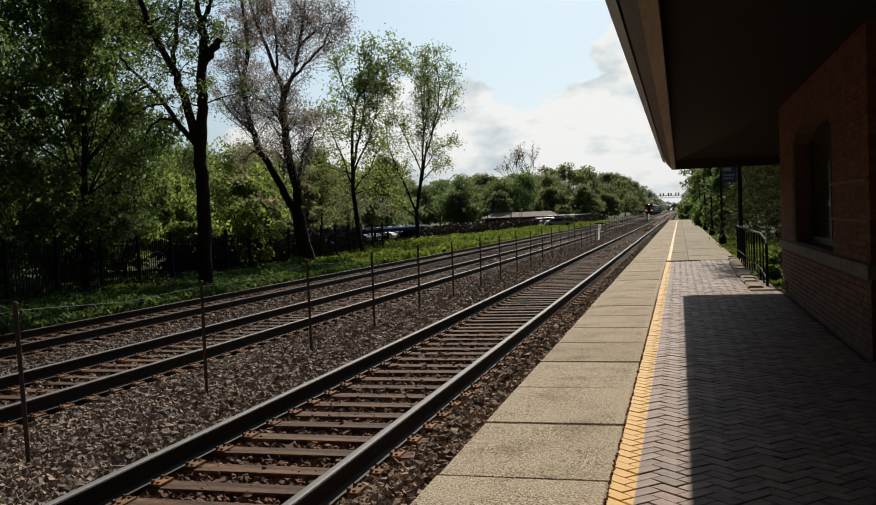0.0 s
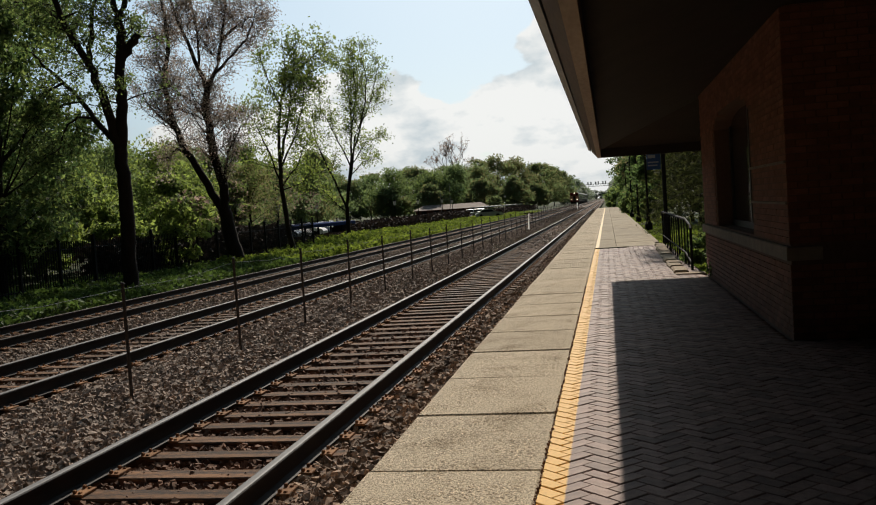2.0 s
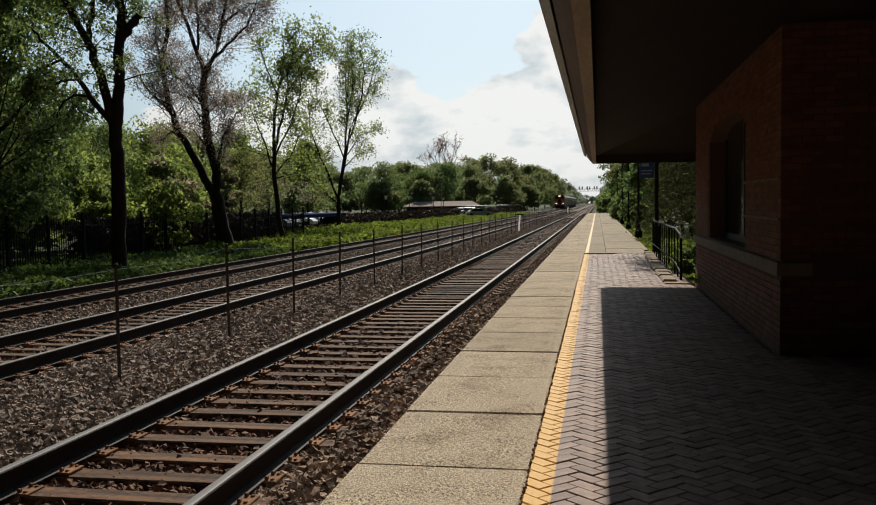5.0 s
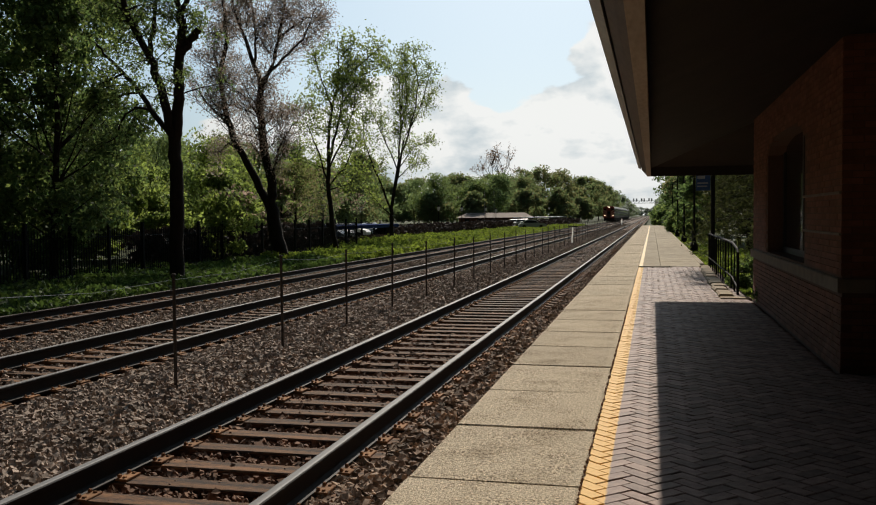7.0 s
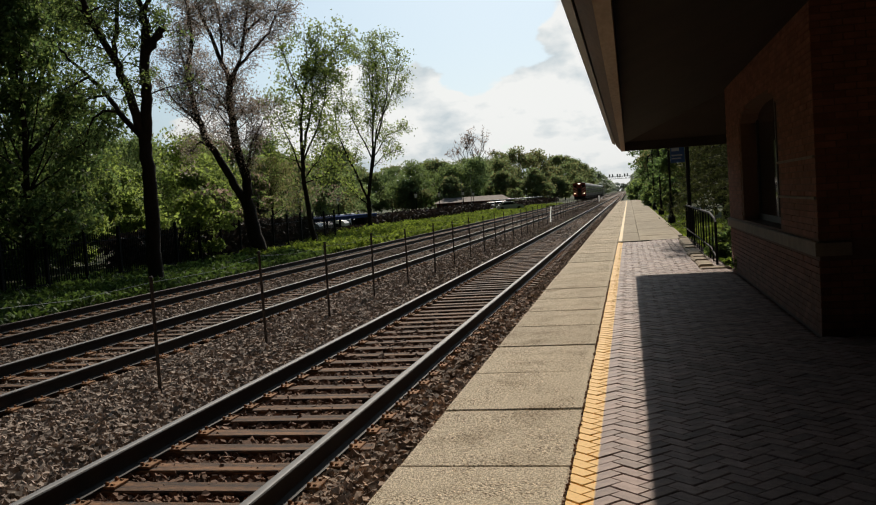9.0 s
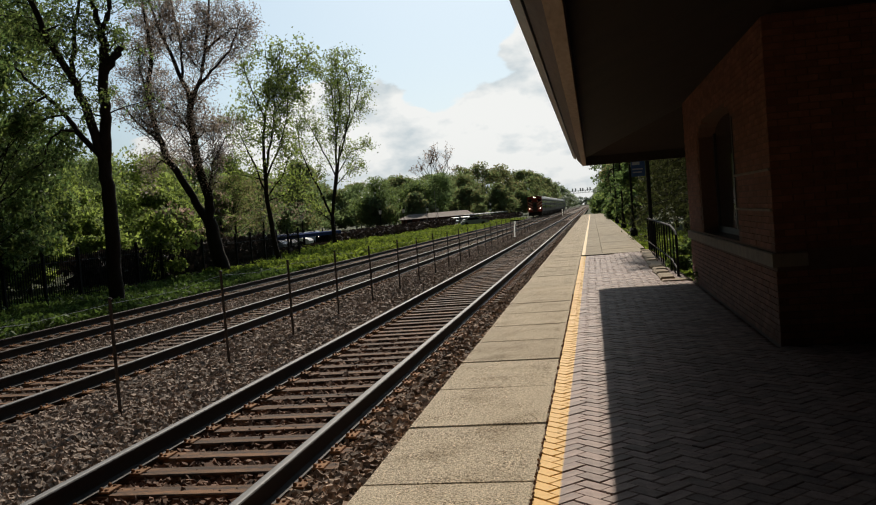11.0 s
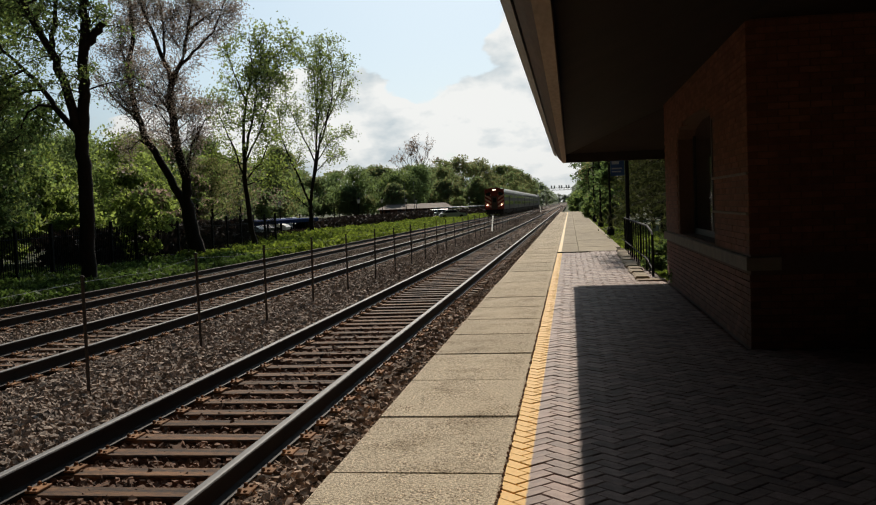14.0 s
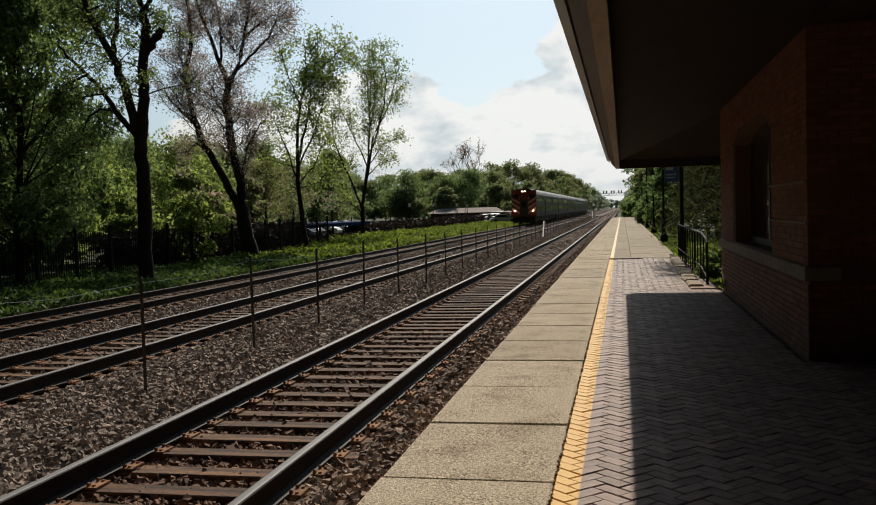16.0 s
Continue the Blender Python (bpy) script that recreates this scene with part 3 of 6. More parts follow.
def build_track(cx, near, count, rail_z=RAIL_Z):
    t = thing("railway_track", (0, 0, 0), "steel rails spiked to dark weathered wooden sleepers in ballast", "railway track", "parallel tracks")
    for side in (-0.7525, 0.7525):
        x = cx + side
        s = Shape()
        for y0, y1 in ((-8, 60), (60, 200), (200, 1400)):
            s.extrude(rail_profile(x, rail_z), y0, y1)
        r = part("rail", s, RAIL_SIDE, t, "rusty brown steel rail")
        s = Shape()
        h = rail_z
        prof = [(x - 0.035, h - 0.013), (x + 0.035, h - 0.013), (x + 0.031, h - 0.003), (x + 0.018, h + 0.001), (x - 0.018, h + 0.001), (x - 0.031, h - 0.003)]
        for y0, y1 in ((-8, 60), (60, 200), (200, 1400)):
            s.extrude(prof, y0, y1)
        part("rail_head", s, RAIL_TOP if cx > -8 else RAIL_DULL, r, "polished running surface")
    rng = random.Random(int(abs(cx) * 10))
    one = Shape().box(-1.3, 1.3, -0.105, 0.105, -0.17, 0, c=0.012).mesh("sleeper", SLEEPER)
    top = rail_z - 0.18
    y = near
    for i in range(count):
        ob = part("sleeper", one, SLEEPER, t)
        ob.matrix_basis = pose(cx + rng.uniform(-.03, .03), y + rng.uniform(-.02, .02), top + rng.uniform(-.008, .004), 0, 0, rng.uniform(-.8, .8))
        y += SLEEPER_PITCH
    s = Shape()
    while y < 480:
        a = rng.uniform(-.03, .03)
        s.box(cx - 1.3 + a, cx + 1.3 + a, y - 0.115, y + 0.115, top - 0.17, top)
        y += SLEEPER_PITCH
    rest = part("sleeper_row", s, SLEEPER_J, t)
    rest["kind"] = "stuff"
    # tie plates with spikes at each rail
    plate = Shape().box(-0.16, 0.16, -0.095, 0.095, 0, 0.016, c=0.004)
    for a in (-0.125, -0.085, 0.085, 0.125):
        for b in (-0.06, 0.06):
            plate.box(a - 0.011, a + 0.011, b - 0.011, b + 0.011, 0.01, 0.04 if abs(a) < 0.1 else 0.028, c=0.004)
    plate = plate.mesh("tie_plate", RUST)
    for i in range(min(count, 76)):
        for side in (-0.7525, 0.7525):
            ob = part("tie_plate", plate, RUST, t)
            ob.matrix_basis = pose(cx + side, near + i * SLEEPER_PITCH, top + 0.001)


# ---- platform ----
EDGE_X, YEL_X, BRICK_X, WALL_X = 0.838, 1.882, 2.024, 4.06
HATCH_Y = 27.6


def build_platform():
    p = thing("platform", (0, 0, 0), "low station platform of concrete slabs and brick pavers", "platform", kind="structure")
    part("platform_base", Shape().box(EDGE_X + 0.03, 3.74, -6, 136, -0.75, -0.105).box(3.74, 9.0, -6, 18.4, -0.75, -0.105), JOINT, p, "dark bedding under the paving")
    w = YEL_X - 0.007 - EDGE_X
    slab = Shape().box(0, w, 0.008, 1.381, -0.30, 0, c=0.014).mesh("concrete_slab", CONCRETE)
    rng = random.Random(4)
    y = 5.287 - 1.39 * 8
    while y < 134:
        ob = part("concrete_slab", slab, CONCRETE, p)
        ob.matrix_basis = pose(EDGE_X + rng.uniform(-.006, .006), y, rng.uniform(-.006, .003), 0, rng.uniform(-.15, .15), 0)
        y += 1.39
    # walkway beyond the brick area: two columns of slabs with a painted line
    for x0, x1, step in ((YEL_X - 0.008, 2.52, 2.6), (2.53, 3.73, 2.6)):
        one = Shape().box(0, x1 - x0, 0.003, step - 0.003, -0.2, 0, c=0.006).mesh("walkway_slab", CONCRETE_FAR)
        y = HATCH_Y + 0.45
        while y < 133:
            ob = part("walkway_slab", one, CONCRETE_FAR, p)
            ob.matrix_basis = pose(x0, y, rng.uniform(-.005, .004))
            y += step
    part("yellow_line", Shape().box(YEL_X + 0.012, BRICK_X - 0.02, HATCH_Y + 0.3, 134, -0.1, 0.009, c=0.002), YELLOW, p, "worn yellow safety line")
    part("platform_kerb", Shape().box(3.74, 3.9, 30, 133, -0.5, -0.01, c=0.01), CONCRETE_FAR, p)
    return p


def herringbone(p):
    """Pavers 0.2 by 0.1 at forty-five degrees; the nearest are parts, the rest joined."""
    L, W, g = 0.203, 0.1015, 0.0045
    rng = random.Random(9)
    loose, joined, cut = [], [], []
    c45 = math.sqrt(0.5)
    for i in range(-200, 260):
        for j in range(-200, 200):
            if (i - j) % 4:
                continue
            for cu, cv, a in (((i + 1.0) * W, (j + 0.5) * W, 45), ((i + 2.5) * W, j * W, 135)):
                x, y = (cu - cv) * c45 + 2.6, (cu + cv) * c45 + 3.0
                if not (YEL_X - 0.1 < x < (WALL_X - 0.04 if y > BAY_Y0 - 0.05 else 5.9) and -6.0 < y < (HATCH_Y + 0.34 if x > 2.88 else HATCH_Y - 0.1)):
                    continue
                (cut if x < YEL_X + 0.1 else loose if (x < 2.7 and 4.3 < y < 8.6) else joined).append((x, y, a))
    one = Shape().box(-(L - g) / 2, (L - g) / 2, -(W - g) / 2, (W - g) / 2, -0.06, 0, c=0.005)
    brick = one.mesh("brick_paver", PAVER)
    loose.sort(key=lambda q: q[1])
    for x, y, a in loose[:300]:
        ob = part("brick_paver", brick, PAVER, p)
        ob.matrix_basis = pose(x, y, rng.uniform(-.006, 0), rng.uniform(-.8, .8), rng.uniform(-.8, .8), a + rng.uniform(-1, 1))
    s = Shape()
    for x, y, a in joined + loose[300:]:
        m = pose(x, y, rng.uniform(-.006, 0), rng.uniform(-.6, .6), rng.uniform(-.6, .6), a)
        s.add([tuple(m @ Vector(q)) for q in one.v], one.f)
    ob = part("far_brick_pavers", s, PAVER_J, p)
    ob["kind"] = "stuff"
    # pavers cut to the edge of the slabs
    s = Shape()
    for x, y, a in cut:
        m = pose(x, y, rng.uniform(-.005, 0), 0, 0, a + rng.uniform(-1, 1))
        s.add([tuple(m @ Vector(q)) for q in one.v], one.f)
    me = s.mesh("cut_brick_pavers", PAVER_J)
    bm = bmesh.new()
    bm.from_mesh(me)
    bmesh.ops.bisect_plane(bm, geom=bm.verts[:] + bm.edges[:] + bm.faces[:], plane_co=(YEL_X + 0.002, 0, 0), plane_no=(-1, 0, 0), clear_outer=True)
    bm.to_mesh(me)
    bm.free()
    ob = part("cut_brick_pavers", me, PAVER_J, p)
    ob["kind"] = "stuff"


platform = build_platform()


def build_hatch():
    h = thing("platform_hatch", (1.95, HATCH_Y, 0), "raised concrete hatch slab set across the platform", "hatch")
    part("cover", Shape().box(0, 0.82, -0.02, 0.3, -0.05, 0.022, c=0.01), CONCRETE_FAR, h)
    part("frame", Shape().box(-0.03, 0.84, -0.035, -0.02, -0.05, 0.012).box(-0.03, 0.84, 0.25, 0.3, -0.05, 0.01), JOINT, h)


build_hatch()

# ---- fence between the tracks ----
FENCE_X = -2.82


def build_centre_fence():
    f = thing("wire_fence", (0, 0, 0), "thin steel fence posts with a top wire between two tracks", "fence")
    rng = random.Random(12)
    post = Shape().tube([(0, 0, -0.2), (0, 0, 1.36)], 0.019, 8).tube([(0, 0, 1.36), (0, 0, 1.38)], [0.03, 0.018], 8).mesh("post", POST_STEEL)
    tops = []
    for i in range(-3, 58):
        y = 6.2 + i * 2.82 + (0.12 if 1 < i < 5 else 0)
        lean = (rng.uniform(-1.2, 1.2), rng.uniform(-1.2, 1.2))
        ob = part("post", post, POST_STEEL, f)
        ob.matrix_basis = pose(FENCE_X + rng.uniform(-.03, .03), y + rng.uniform(-.05, .05), -0.37 + rng.uniform(-.05, .03), *lean, 0)
        tops.append(ob.matrix_basis @ Vector((0, 0, 1.31)))
    s = Shape()
    for a, b in zip(tops, tops[1:]):
        if a.y < 60:
            s.tube([a, a.lerp(b, 0.5) - Vector((0, 0, 0.05)), b], 0.002, 4, cap=False)
    part("wire", s, WIRE, f, "slack galvanised wire")


build_centre_fence()


def build_marker():
    m = thing("track_marker", (-2.9, 60.0, -0.37), "leaning white marker stake with a small dark cap", "marker")
    part("stake", Shape().tube([(0, 0, 0), (0.1, 0, 1.15)], 0.06, 8), FIBREGLASS, m)
    part("cap", Shape().box(-0.22, 0.38, -0.05, 0.05, 1.15, 1.22, c=0.01), BLACK_IRON, m)
    m = thing("track_marker", (-2.85, 159, -0.37), "white marker stake between the tracks", "marker")
    part("stake", Shape().tube([(0, 0, 0), (0, 0, 1.3)], 0.1, 8), FIBREGLASS, m)


build_marker()

# ---- station building ----
BAY_Y0, BAY_Y1, EAVE_Z, ROOF_Y1 = 9.5, 17.4, 2.38, 20.0
WIN_Y0, WIN_Y1, WIN_Z0, WIN_Z1 = 11.75, 15.3, 0.95, 2.48
SILL_Z0, SILL_Z1 = 0.785, 0.925
LEDGE_1, LEDGE_2 = 1.34, 1.745


def arch_z(y):
    """Top of the window's opening: a low arch."""
    k = (y - (WIN_Y0 + WIN_Y1) / 2) / ((WIN_Y1 - WIN_Y0) / 2)
    return WIN_Z1 + 0.24 * math.sqrt(max(0, 1 - k * k))


def build_station():
    st = thing("station_building", (0, 0, 0), "old red brick station with a projecting bay and deep dark eaves", "building", kind="structure")
    # bay wall towards the platform: backing of mortar with the window cut through
    x0, x1 = WALL_X + 0.012, WALL_X + 0.32
    s = Shape().box(x0, x1, BAY_Y0 + 0.012, WIN_Y0, -0.3, 3.6).box(x0, x1, WIN_Y1, BAY_Y1 - 0.012, -0.3, 3.6).box(x0, x1, WIN_Y0, WIN_Y1, -0.3, WIN_Z0)
    n = 12
    for i in range(n):
        a, b = WIN_Y0 + (WIN_Y1 - WIN_Y0) * i / n, WIN_Y0 + (WIN_Y1 - WIN_Y0) * (i + 1) / n
        s.add([(x0, a, arch_z(a)), (x1, a, arch_z(a)), (x1, b, arch_z(b)), (x0, b, arch_z(b)), (x0, a, 3.6), (x1, a, 3.6), (x1, b, 3.6), (x0, b, 3.6)],
              [(0, 1, 2, 3), (7, 6, 5, 4), (0, 3, 7, 4), (1, 5, 6, 2)])
    bay = part("bay_wall", s, MORTAR, st, "brick bay wall with an arched window opening")
    # returns of the bay and the main wall behind
    part("bay_return", Shape().box(x1, 6.0, BAY_Y0 + 0.012, BAY_Y0 + 0.3, -0.3, 3.6), MORTAR, st)
    part("far_return", Shape().box(x1, 9.0, BAY_Y1 - 0.3, BAY_Y1 - 0.012, -0.3, 3.6), MORTAR, st)
    part("main_wall", Shape().box(6.0, 6.3, -7, BAY_Y0 + 0.3, -0.3, 3.6), BRICK, st, "dark red brick wall deep under the eaves")
    part("rear_wall", Shape().box(8.7, 9.0, BAY_Y0, BAY_Y1, -0.3, 3.6), MORTAR, st)
    part("inside_floor", Shape().box(x1, 9, BAY_Y0 + .3, BAY_Y1 - .3, -0.1, 0.02), JOINT, st)
    # stone string course that is also the sill
    y = BAY_Y0 - 0.03
    i = 0
    while y < BAY_Y1:
        e = min(y + 0.78, BAY_Y1 + 0.03)
        part("sill_stone", Shape().box(WALL_X - 0.035, WALL_X + 0.3, y + 0.004, e - 0.004, SILL_Z0, SILL_Z1, c=0.012), LIMESTONE, st)
        y = e
    for z in (LEDGE_1, LEDGE_2):
        part("stone_ledge", Shape().box(WALL_X - 0.018, WALL_X + 0.1, BAY_Y0 + 0.02, WIN_Y0 - 0.02, z, z + 0.028, c=0.006), LIMESTONE, st)
    # window in its reveal
    win = part("window", Shape().box(WALL_X + 0.24, WALL_X + 0.29, WIN_Y0 + 0.002, WIN_Y0 + 0.09, WIN_Z0, arch_z(WIN_Y0 + 0.09))
               .box(WALL_X + 0.24, WALL_X + 0.29, WIN_Y1 - 0.09, WIN_Y1 - 0.002, WIN_Z0, arch_z(WIN_Y1 - 0.09))
               .box(WALL_X + 0.24, WALL_X + 0.29, WIN_Y0 + 0.09, WIN_Y1 - 0.09, WIN_Z0, WIN_Z0 + 0.09)
               .box(WALL_X + 0.24, WALL_X + 0.29, 13.34, 13.42, WIN_Z0 + 0.09, WIN_Z1 + 0.2), FRAME_PAINT, st, "dark painted sash window")
    for a, b in ((WIN_Y0 + 0.09, 13.34), (13.42, WIN_Y1 - 0.09)):
        for c, d in ((WIN_Z0 + 0.09, WIN_Z1 + 0.22),):
            part("pane", Shape().box(WALL_X + 0.261, WALL_X + 0.269, a, b, c, d), GLASS, win)
    # roof: fascia, eave moulding, gutter, soffit, slope
    ex, ey = 2.228, ROOF_Y1
    a, c, d = EAVE_Z + 0.16, 3.27, 0.04
    h, g = WALL_X + 0.05, ey - 1.9
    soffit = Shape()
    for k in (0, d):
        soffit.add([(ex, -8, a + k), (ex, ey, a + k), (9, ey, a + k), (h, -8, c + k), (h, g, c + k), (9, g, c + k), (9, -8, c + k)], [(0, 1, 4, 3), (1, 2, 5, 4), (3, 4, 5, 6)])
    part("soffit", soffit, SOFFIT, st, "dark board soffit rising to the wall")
    part("fascia_board", Shape().box(ex - 0.06, ex + 0.02, -8, ey, EAVE_Z, EAVE_Z + 0.22), FASCIA, st, "weathered tan fascia board")
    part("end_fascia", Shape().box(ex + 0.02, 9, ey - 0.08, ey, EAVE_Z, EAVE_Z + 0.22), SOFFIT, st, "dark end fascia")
    part("eave_moulding", Shape().extrude([(ex - 0.062, EAVE_Z + 0.02), (ex - 0.062, EAVE_Z + 0.24), (ex - 0.18, EAVE_Z + 0.24), (ex - 0.165, EAVE_Z + 0.14), (ex - 0.11, EAVE_Z + 0.07)], -8, ey + 0.05), FASCIA_DARK, st, "brown eave moulding")
    part("gutter", Shape().extrude([(ex - 0.182, EAVE_Z + 0.15), (ex - 0.182, EAVE_Z + 0.25), (ex - 0.25, EAVE_Z + 0.25), (ex - 0.243, EAVE_Z + 0.19)], -8, ey + 0.06), GUTTER, st, "pale metal gutter")
    part("roof", Shape().add([(ex - 0.235, -8, EAVE_Z + 0.255), (ex - 0.235, ey + 0.06, EAVE_Z + 0.255), (8, 14, 5.2), (8, -8, 5.2), (14, ey + .06, EAVE_Z + .255), (14, -8, EAVE_Z + .255)],
                             [(0, 3, 2, 1), (1, 2, 4), (3, 5, 4, 2)]), SHINGLE, st, "shingled hip roof")
    return st, bay


def build_bricks(st):
    """Courses of brick on the bay, each proud of its mortar."""
    L, H, g = 0.203, 0.068, 0.01
    rng = random.Random(21)
    one = Shape().box(-0.06, 0.0, 0, L - g, 0, H - g, c=0.003)
    full = Shape().box(0, 0.092, 0, L - g, 0, H - g).mesh("brick", BRICK)
    near, rest = [], Shape()
    for row in range(53):
        z = row * H
        if SILL_Z0 - H < z < SILL_Z1:
            continue
        y = BAY_Y0 + (0.1 if row % 2 else 0)
        while y < BAY_Y1 - 0.19:
            m = y + L / 2
            if not (WIN_Y0 - 0.02 < y + L and y < WIN_Y1 + 0.02 and z > SILL_Z1 - 0.01 and z < arch_z(min(max(m, WIN_Y0), WIN_Y1))):
                near.append((y, z))
            y += L
    near.sort(key=lambda q: q[0] + 0.5 * abs(q[1] - 1.4))
    for y, z in near[:300]:
        ob = part("brick", full, BRICK, st)
        ob.matrix_basis = pose(WALL_X + rng.uniform(-.002, .002), y, z)
    for y, z in near[300:]:
        rest.box(WALL_X, WALL_X + 0.092, y, y + L - g, z, z + H - g)
    for row in range(53):
        z = row * H
        if SILL_Z0 - H < z < SILL_Z1:
            continue
        x = WALL_X + (0.0 if row % 2 else 0.1)
        while x < 5.8:
            rest.box(x, x + L - g, BAY_Y0, BAY_Y0 + 0.092, z, z + H - g)
            x += L
    ob = part("far_bricks", rest, BRICK_J, st)
    ob["kind"] = "stuff"


station, bay_wall = build_station()

# ---- platform furniture ----
def build_railing():
    r = thing("handrail", (3.89, 18.35, 0), "black iron handrail with thin balusters along the platform edge", "railing")
    length = 9.0
    part("top_rail", Shape().tube([(0, -0.02, 0.8), (0, 0.15, 0.88), (0, 1.2, 0.97), (0, length, 0.99)], 0.024, 8), BLACK_IRON, r)
    part("lower_rail", Shape().tube([(0, 0, 0.12), (0, 0.7, 0.2), (0, 1.4, 0.26), (0, length, 0.3)], 0.018, 8), BLACK_IRON, r)
    post = Shape().tube([(0, 0, -0.2), (0, 0, 0.98)], 0.024, 8).mesh("post", BLACK_IRON)
    bal = Shape().tube([(0, 0, -0.2), (0, 0, 0.96)], 0.014, 6).mesh("baluster", BLACK_IRON)
    part("post", Shape().tube([(0, 0, -0.2), (0, 0, 0.82)], 0.026, 8), BLACK_IRON, r)
    for i in range(1, 4):
        part("post", post, BLACK_IRON, r).matrix_basis = pose(0, i * length / 3, 0)
    for i in range(1, 12):
        if i % 4:
            part("baluster", bal, BLACK_IRON, r).matrix_basis = pose(0, i * length / 12, -0.02 if i == 1 else 0)


def build_kerb():
    k = thing("stone_kerb", (0, 0, 0), "worn tan stone kerb blocks edging the brick paving", "kerb")
    rng = random.Random(3)
    y = 17.75
    while y < 27.4:
        e = y + rng.uniform(0.55, 0.95)
        s = Shape().box(-0.13, 0.15, 0.01, e - y - 0.01, -0.3, 0.06, c=0.03)
        part("kerb_stone", s, KERB_STONE, k).matrix_basis = pose(3.62 + 0.012 * (y - 17.7) + rng.uniform(-.02, .02), y, rng.uniform(-.02, .02), rng.uniform(-1.5, 1.5), rng.uniform(-2, 2), rng.uniform(-2, 2))
        y = e
    part("kerb_stone", Shape().box(3.5, 4.06, 17.35, 17.7, -0.3, 0.02, c=0.02), KERB_STONE, k)


def build_sign():
    g = thing("station_sign", (4.2, 30.7, -0.15), "blue station sign on a tall black post", "sign")
    part("post", Shape().tube([(0, 0, 0), (0, 0, 4.1)], 0.065, 10).tube([(0, 0, 0), (0, 0, 0.9)], 0.1, 10), BLACK_IRON, g)
    part("panel", Shape().box(-0.53, -0.08, -0.02, 0.02, 2.48, 3.2, c=0.006), SIGN_BLUE, g, "blue enamel panel")
    for z, w, h in ((2.86, 0.24, 0.1), (2.70, 0.34, 0.045), (2.60, 0.3, 0.04)):
        part("bar", Shape().box(-0.49, -0.49 + w, -0.026, -0.0205, z, z + h), SIGN_WHITE, g, "pale line of unreadable writing")


def build_lamp(x, y, h=4.6, label="black post lamp with a bent arm beside the platform", hook=True, z=-0.12):
    g = thing("street_lamp", (x, y, z), label, "street lamp", "platform lamps" if hook else "car park lamps")
    part("base", Shape().lathe(0, 0, [(0.17, 0), (0.17, 0.25), (0.1, 0.4), (0.075, 0.9), (0.06, 1.0)], 10), BLACK_IRON, g)
    if hook:
        arc = [(0, 0, 1.0), (0, 0, h - 0.5)] + [(0.45 - 0.45 * math.cos(a), 0, h - 0.5 + 0.45 * math.sin(a)) for a in (0.4, 0.8, 1.2, 1.57)]
        part("pole", Shape().tube(arc, 0.05, 8), BLACK_IRON, g)
        part("shade", Shape().lathe(0.55, 0, [(0.04, h + 0.05), (0.2, h - 0.1), (0.22, h - 0.14), (0.02, h - 0.14)], 10), BLACK_IRON, g)
    else:
        part("pole", Shape().tube([(0, 0, 1.0), (0, 0, h - 0.6)], [0.055, 0.04], 8), BLACK_IRON, g)
        lan = part("lantern", Shape().lathe(0, 0, [(0.06, h - 0.62), (0.14, h - 0.55), (0.19, h - 0.15)], 8), LAMP_GLASS, g, "frosted lantern glass")
        part("cap", Shape().lathe(0, 0, [(0.23, h - 0.15), (0.12, h - 0.02), (0.03, h + 0.12)], 8), BLACK_IRON, lan)


build_railing()
build_kerb()
build_sign()
for y in (42.9, 56.4, 71, 88):
    build_lamp(4.15, y, 4.9)


# ---- trees ----
def grow(shape, tips, rng, p, d, length, r, level, spread, up, sides):
    """One limb and the limbs that leave it; the ends of the thin ones are kept as places for leaves."""
    steps = 4 if level < 2 else 3
    pts, radii = [p.copy()], [r]
    for i in range(steps):
        d = (d + Vector((rng.uniform(-1, 1), rng.uniform(-1, 1), rng.uniform(-0.7, 0.8) + up)) * 0.23).normalized()
        p = p + d * length / steps
        pts.append(p.copy()); radii.append(r * (1 - 0.42 * (i + 1) / steps))
    shape.tube(pts, radii, sides[min(level, len(sides) - 1)], cap=False)
    if level >= 2:
        tips.extend((pts[j], 0.25 + length * 0.25) for j in range(1 if level > 2 else 2, len(pts)))
    if level >= len(sides) - 1 or r < 0.006:
        return
    count = rng.choice((2, 3, 3)) if level < 2 else rng.choice((3, 3, 4))
    for i in range(count):
        at = pts[-1] if i < 2 else pts[rng.randrange(2, len(pts))]
        side = Vector((rng.uniform(-1, 1), rng.uniform(-1, 1), 0)).normalized()
        nd = (d + side * spread * rng.uniform(0.6, 1.2) + Vector((0, 0, up * 0.5))).normalized()
        grow(shape, tips, rng, at, nd, length * rng.uniform(0.62, 0.82), max(radii[-1] * rng.uniform(0.72, 0.95), 0.008), level + 1, spread, up, sides)


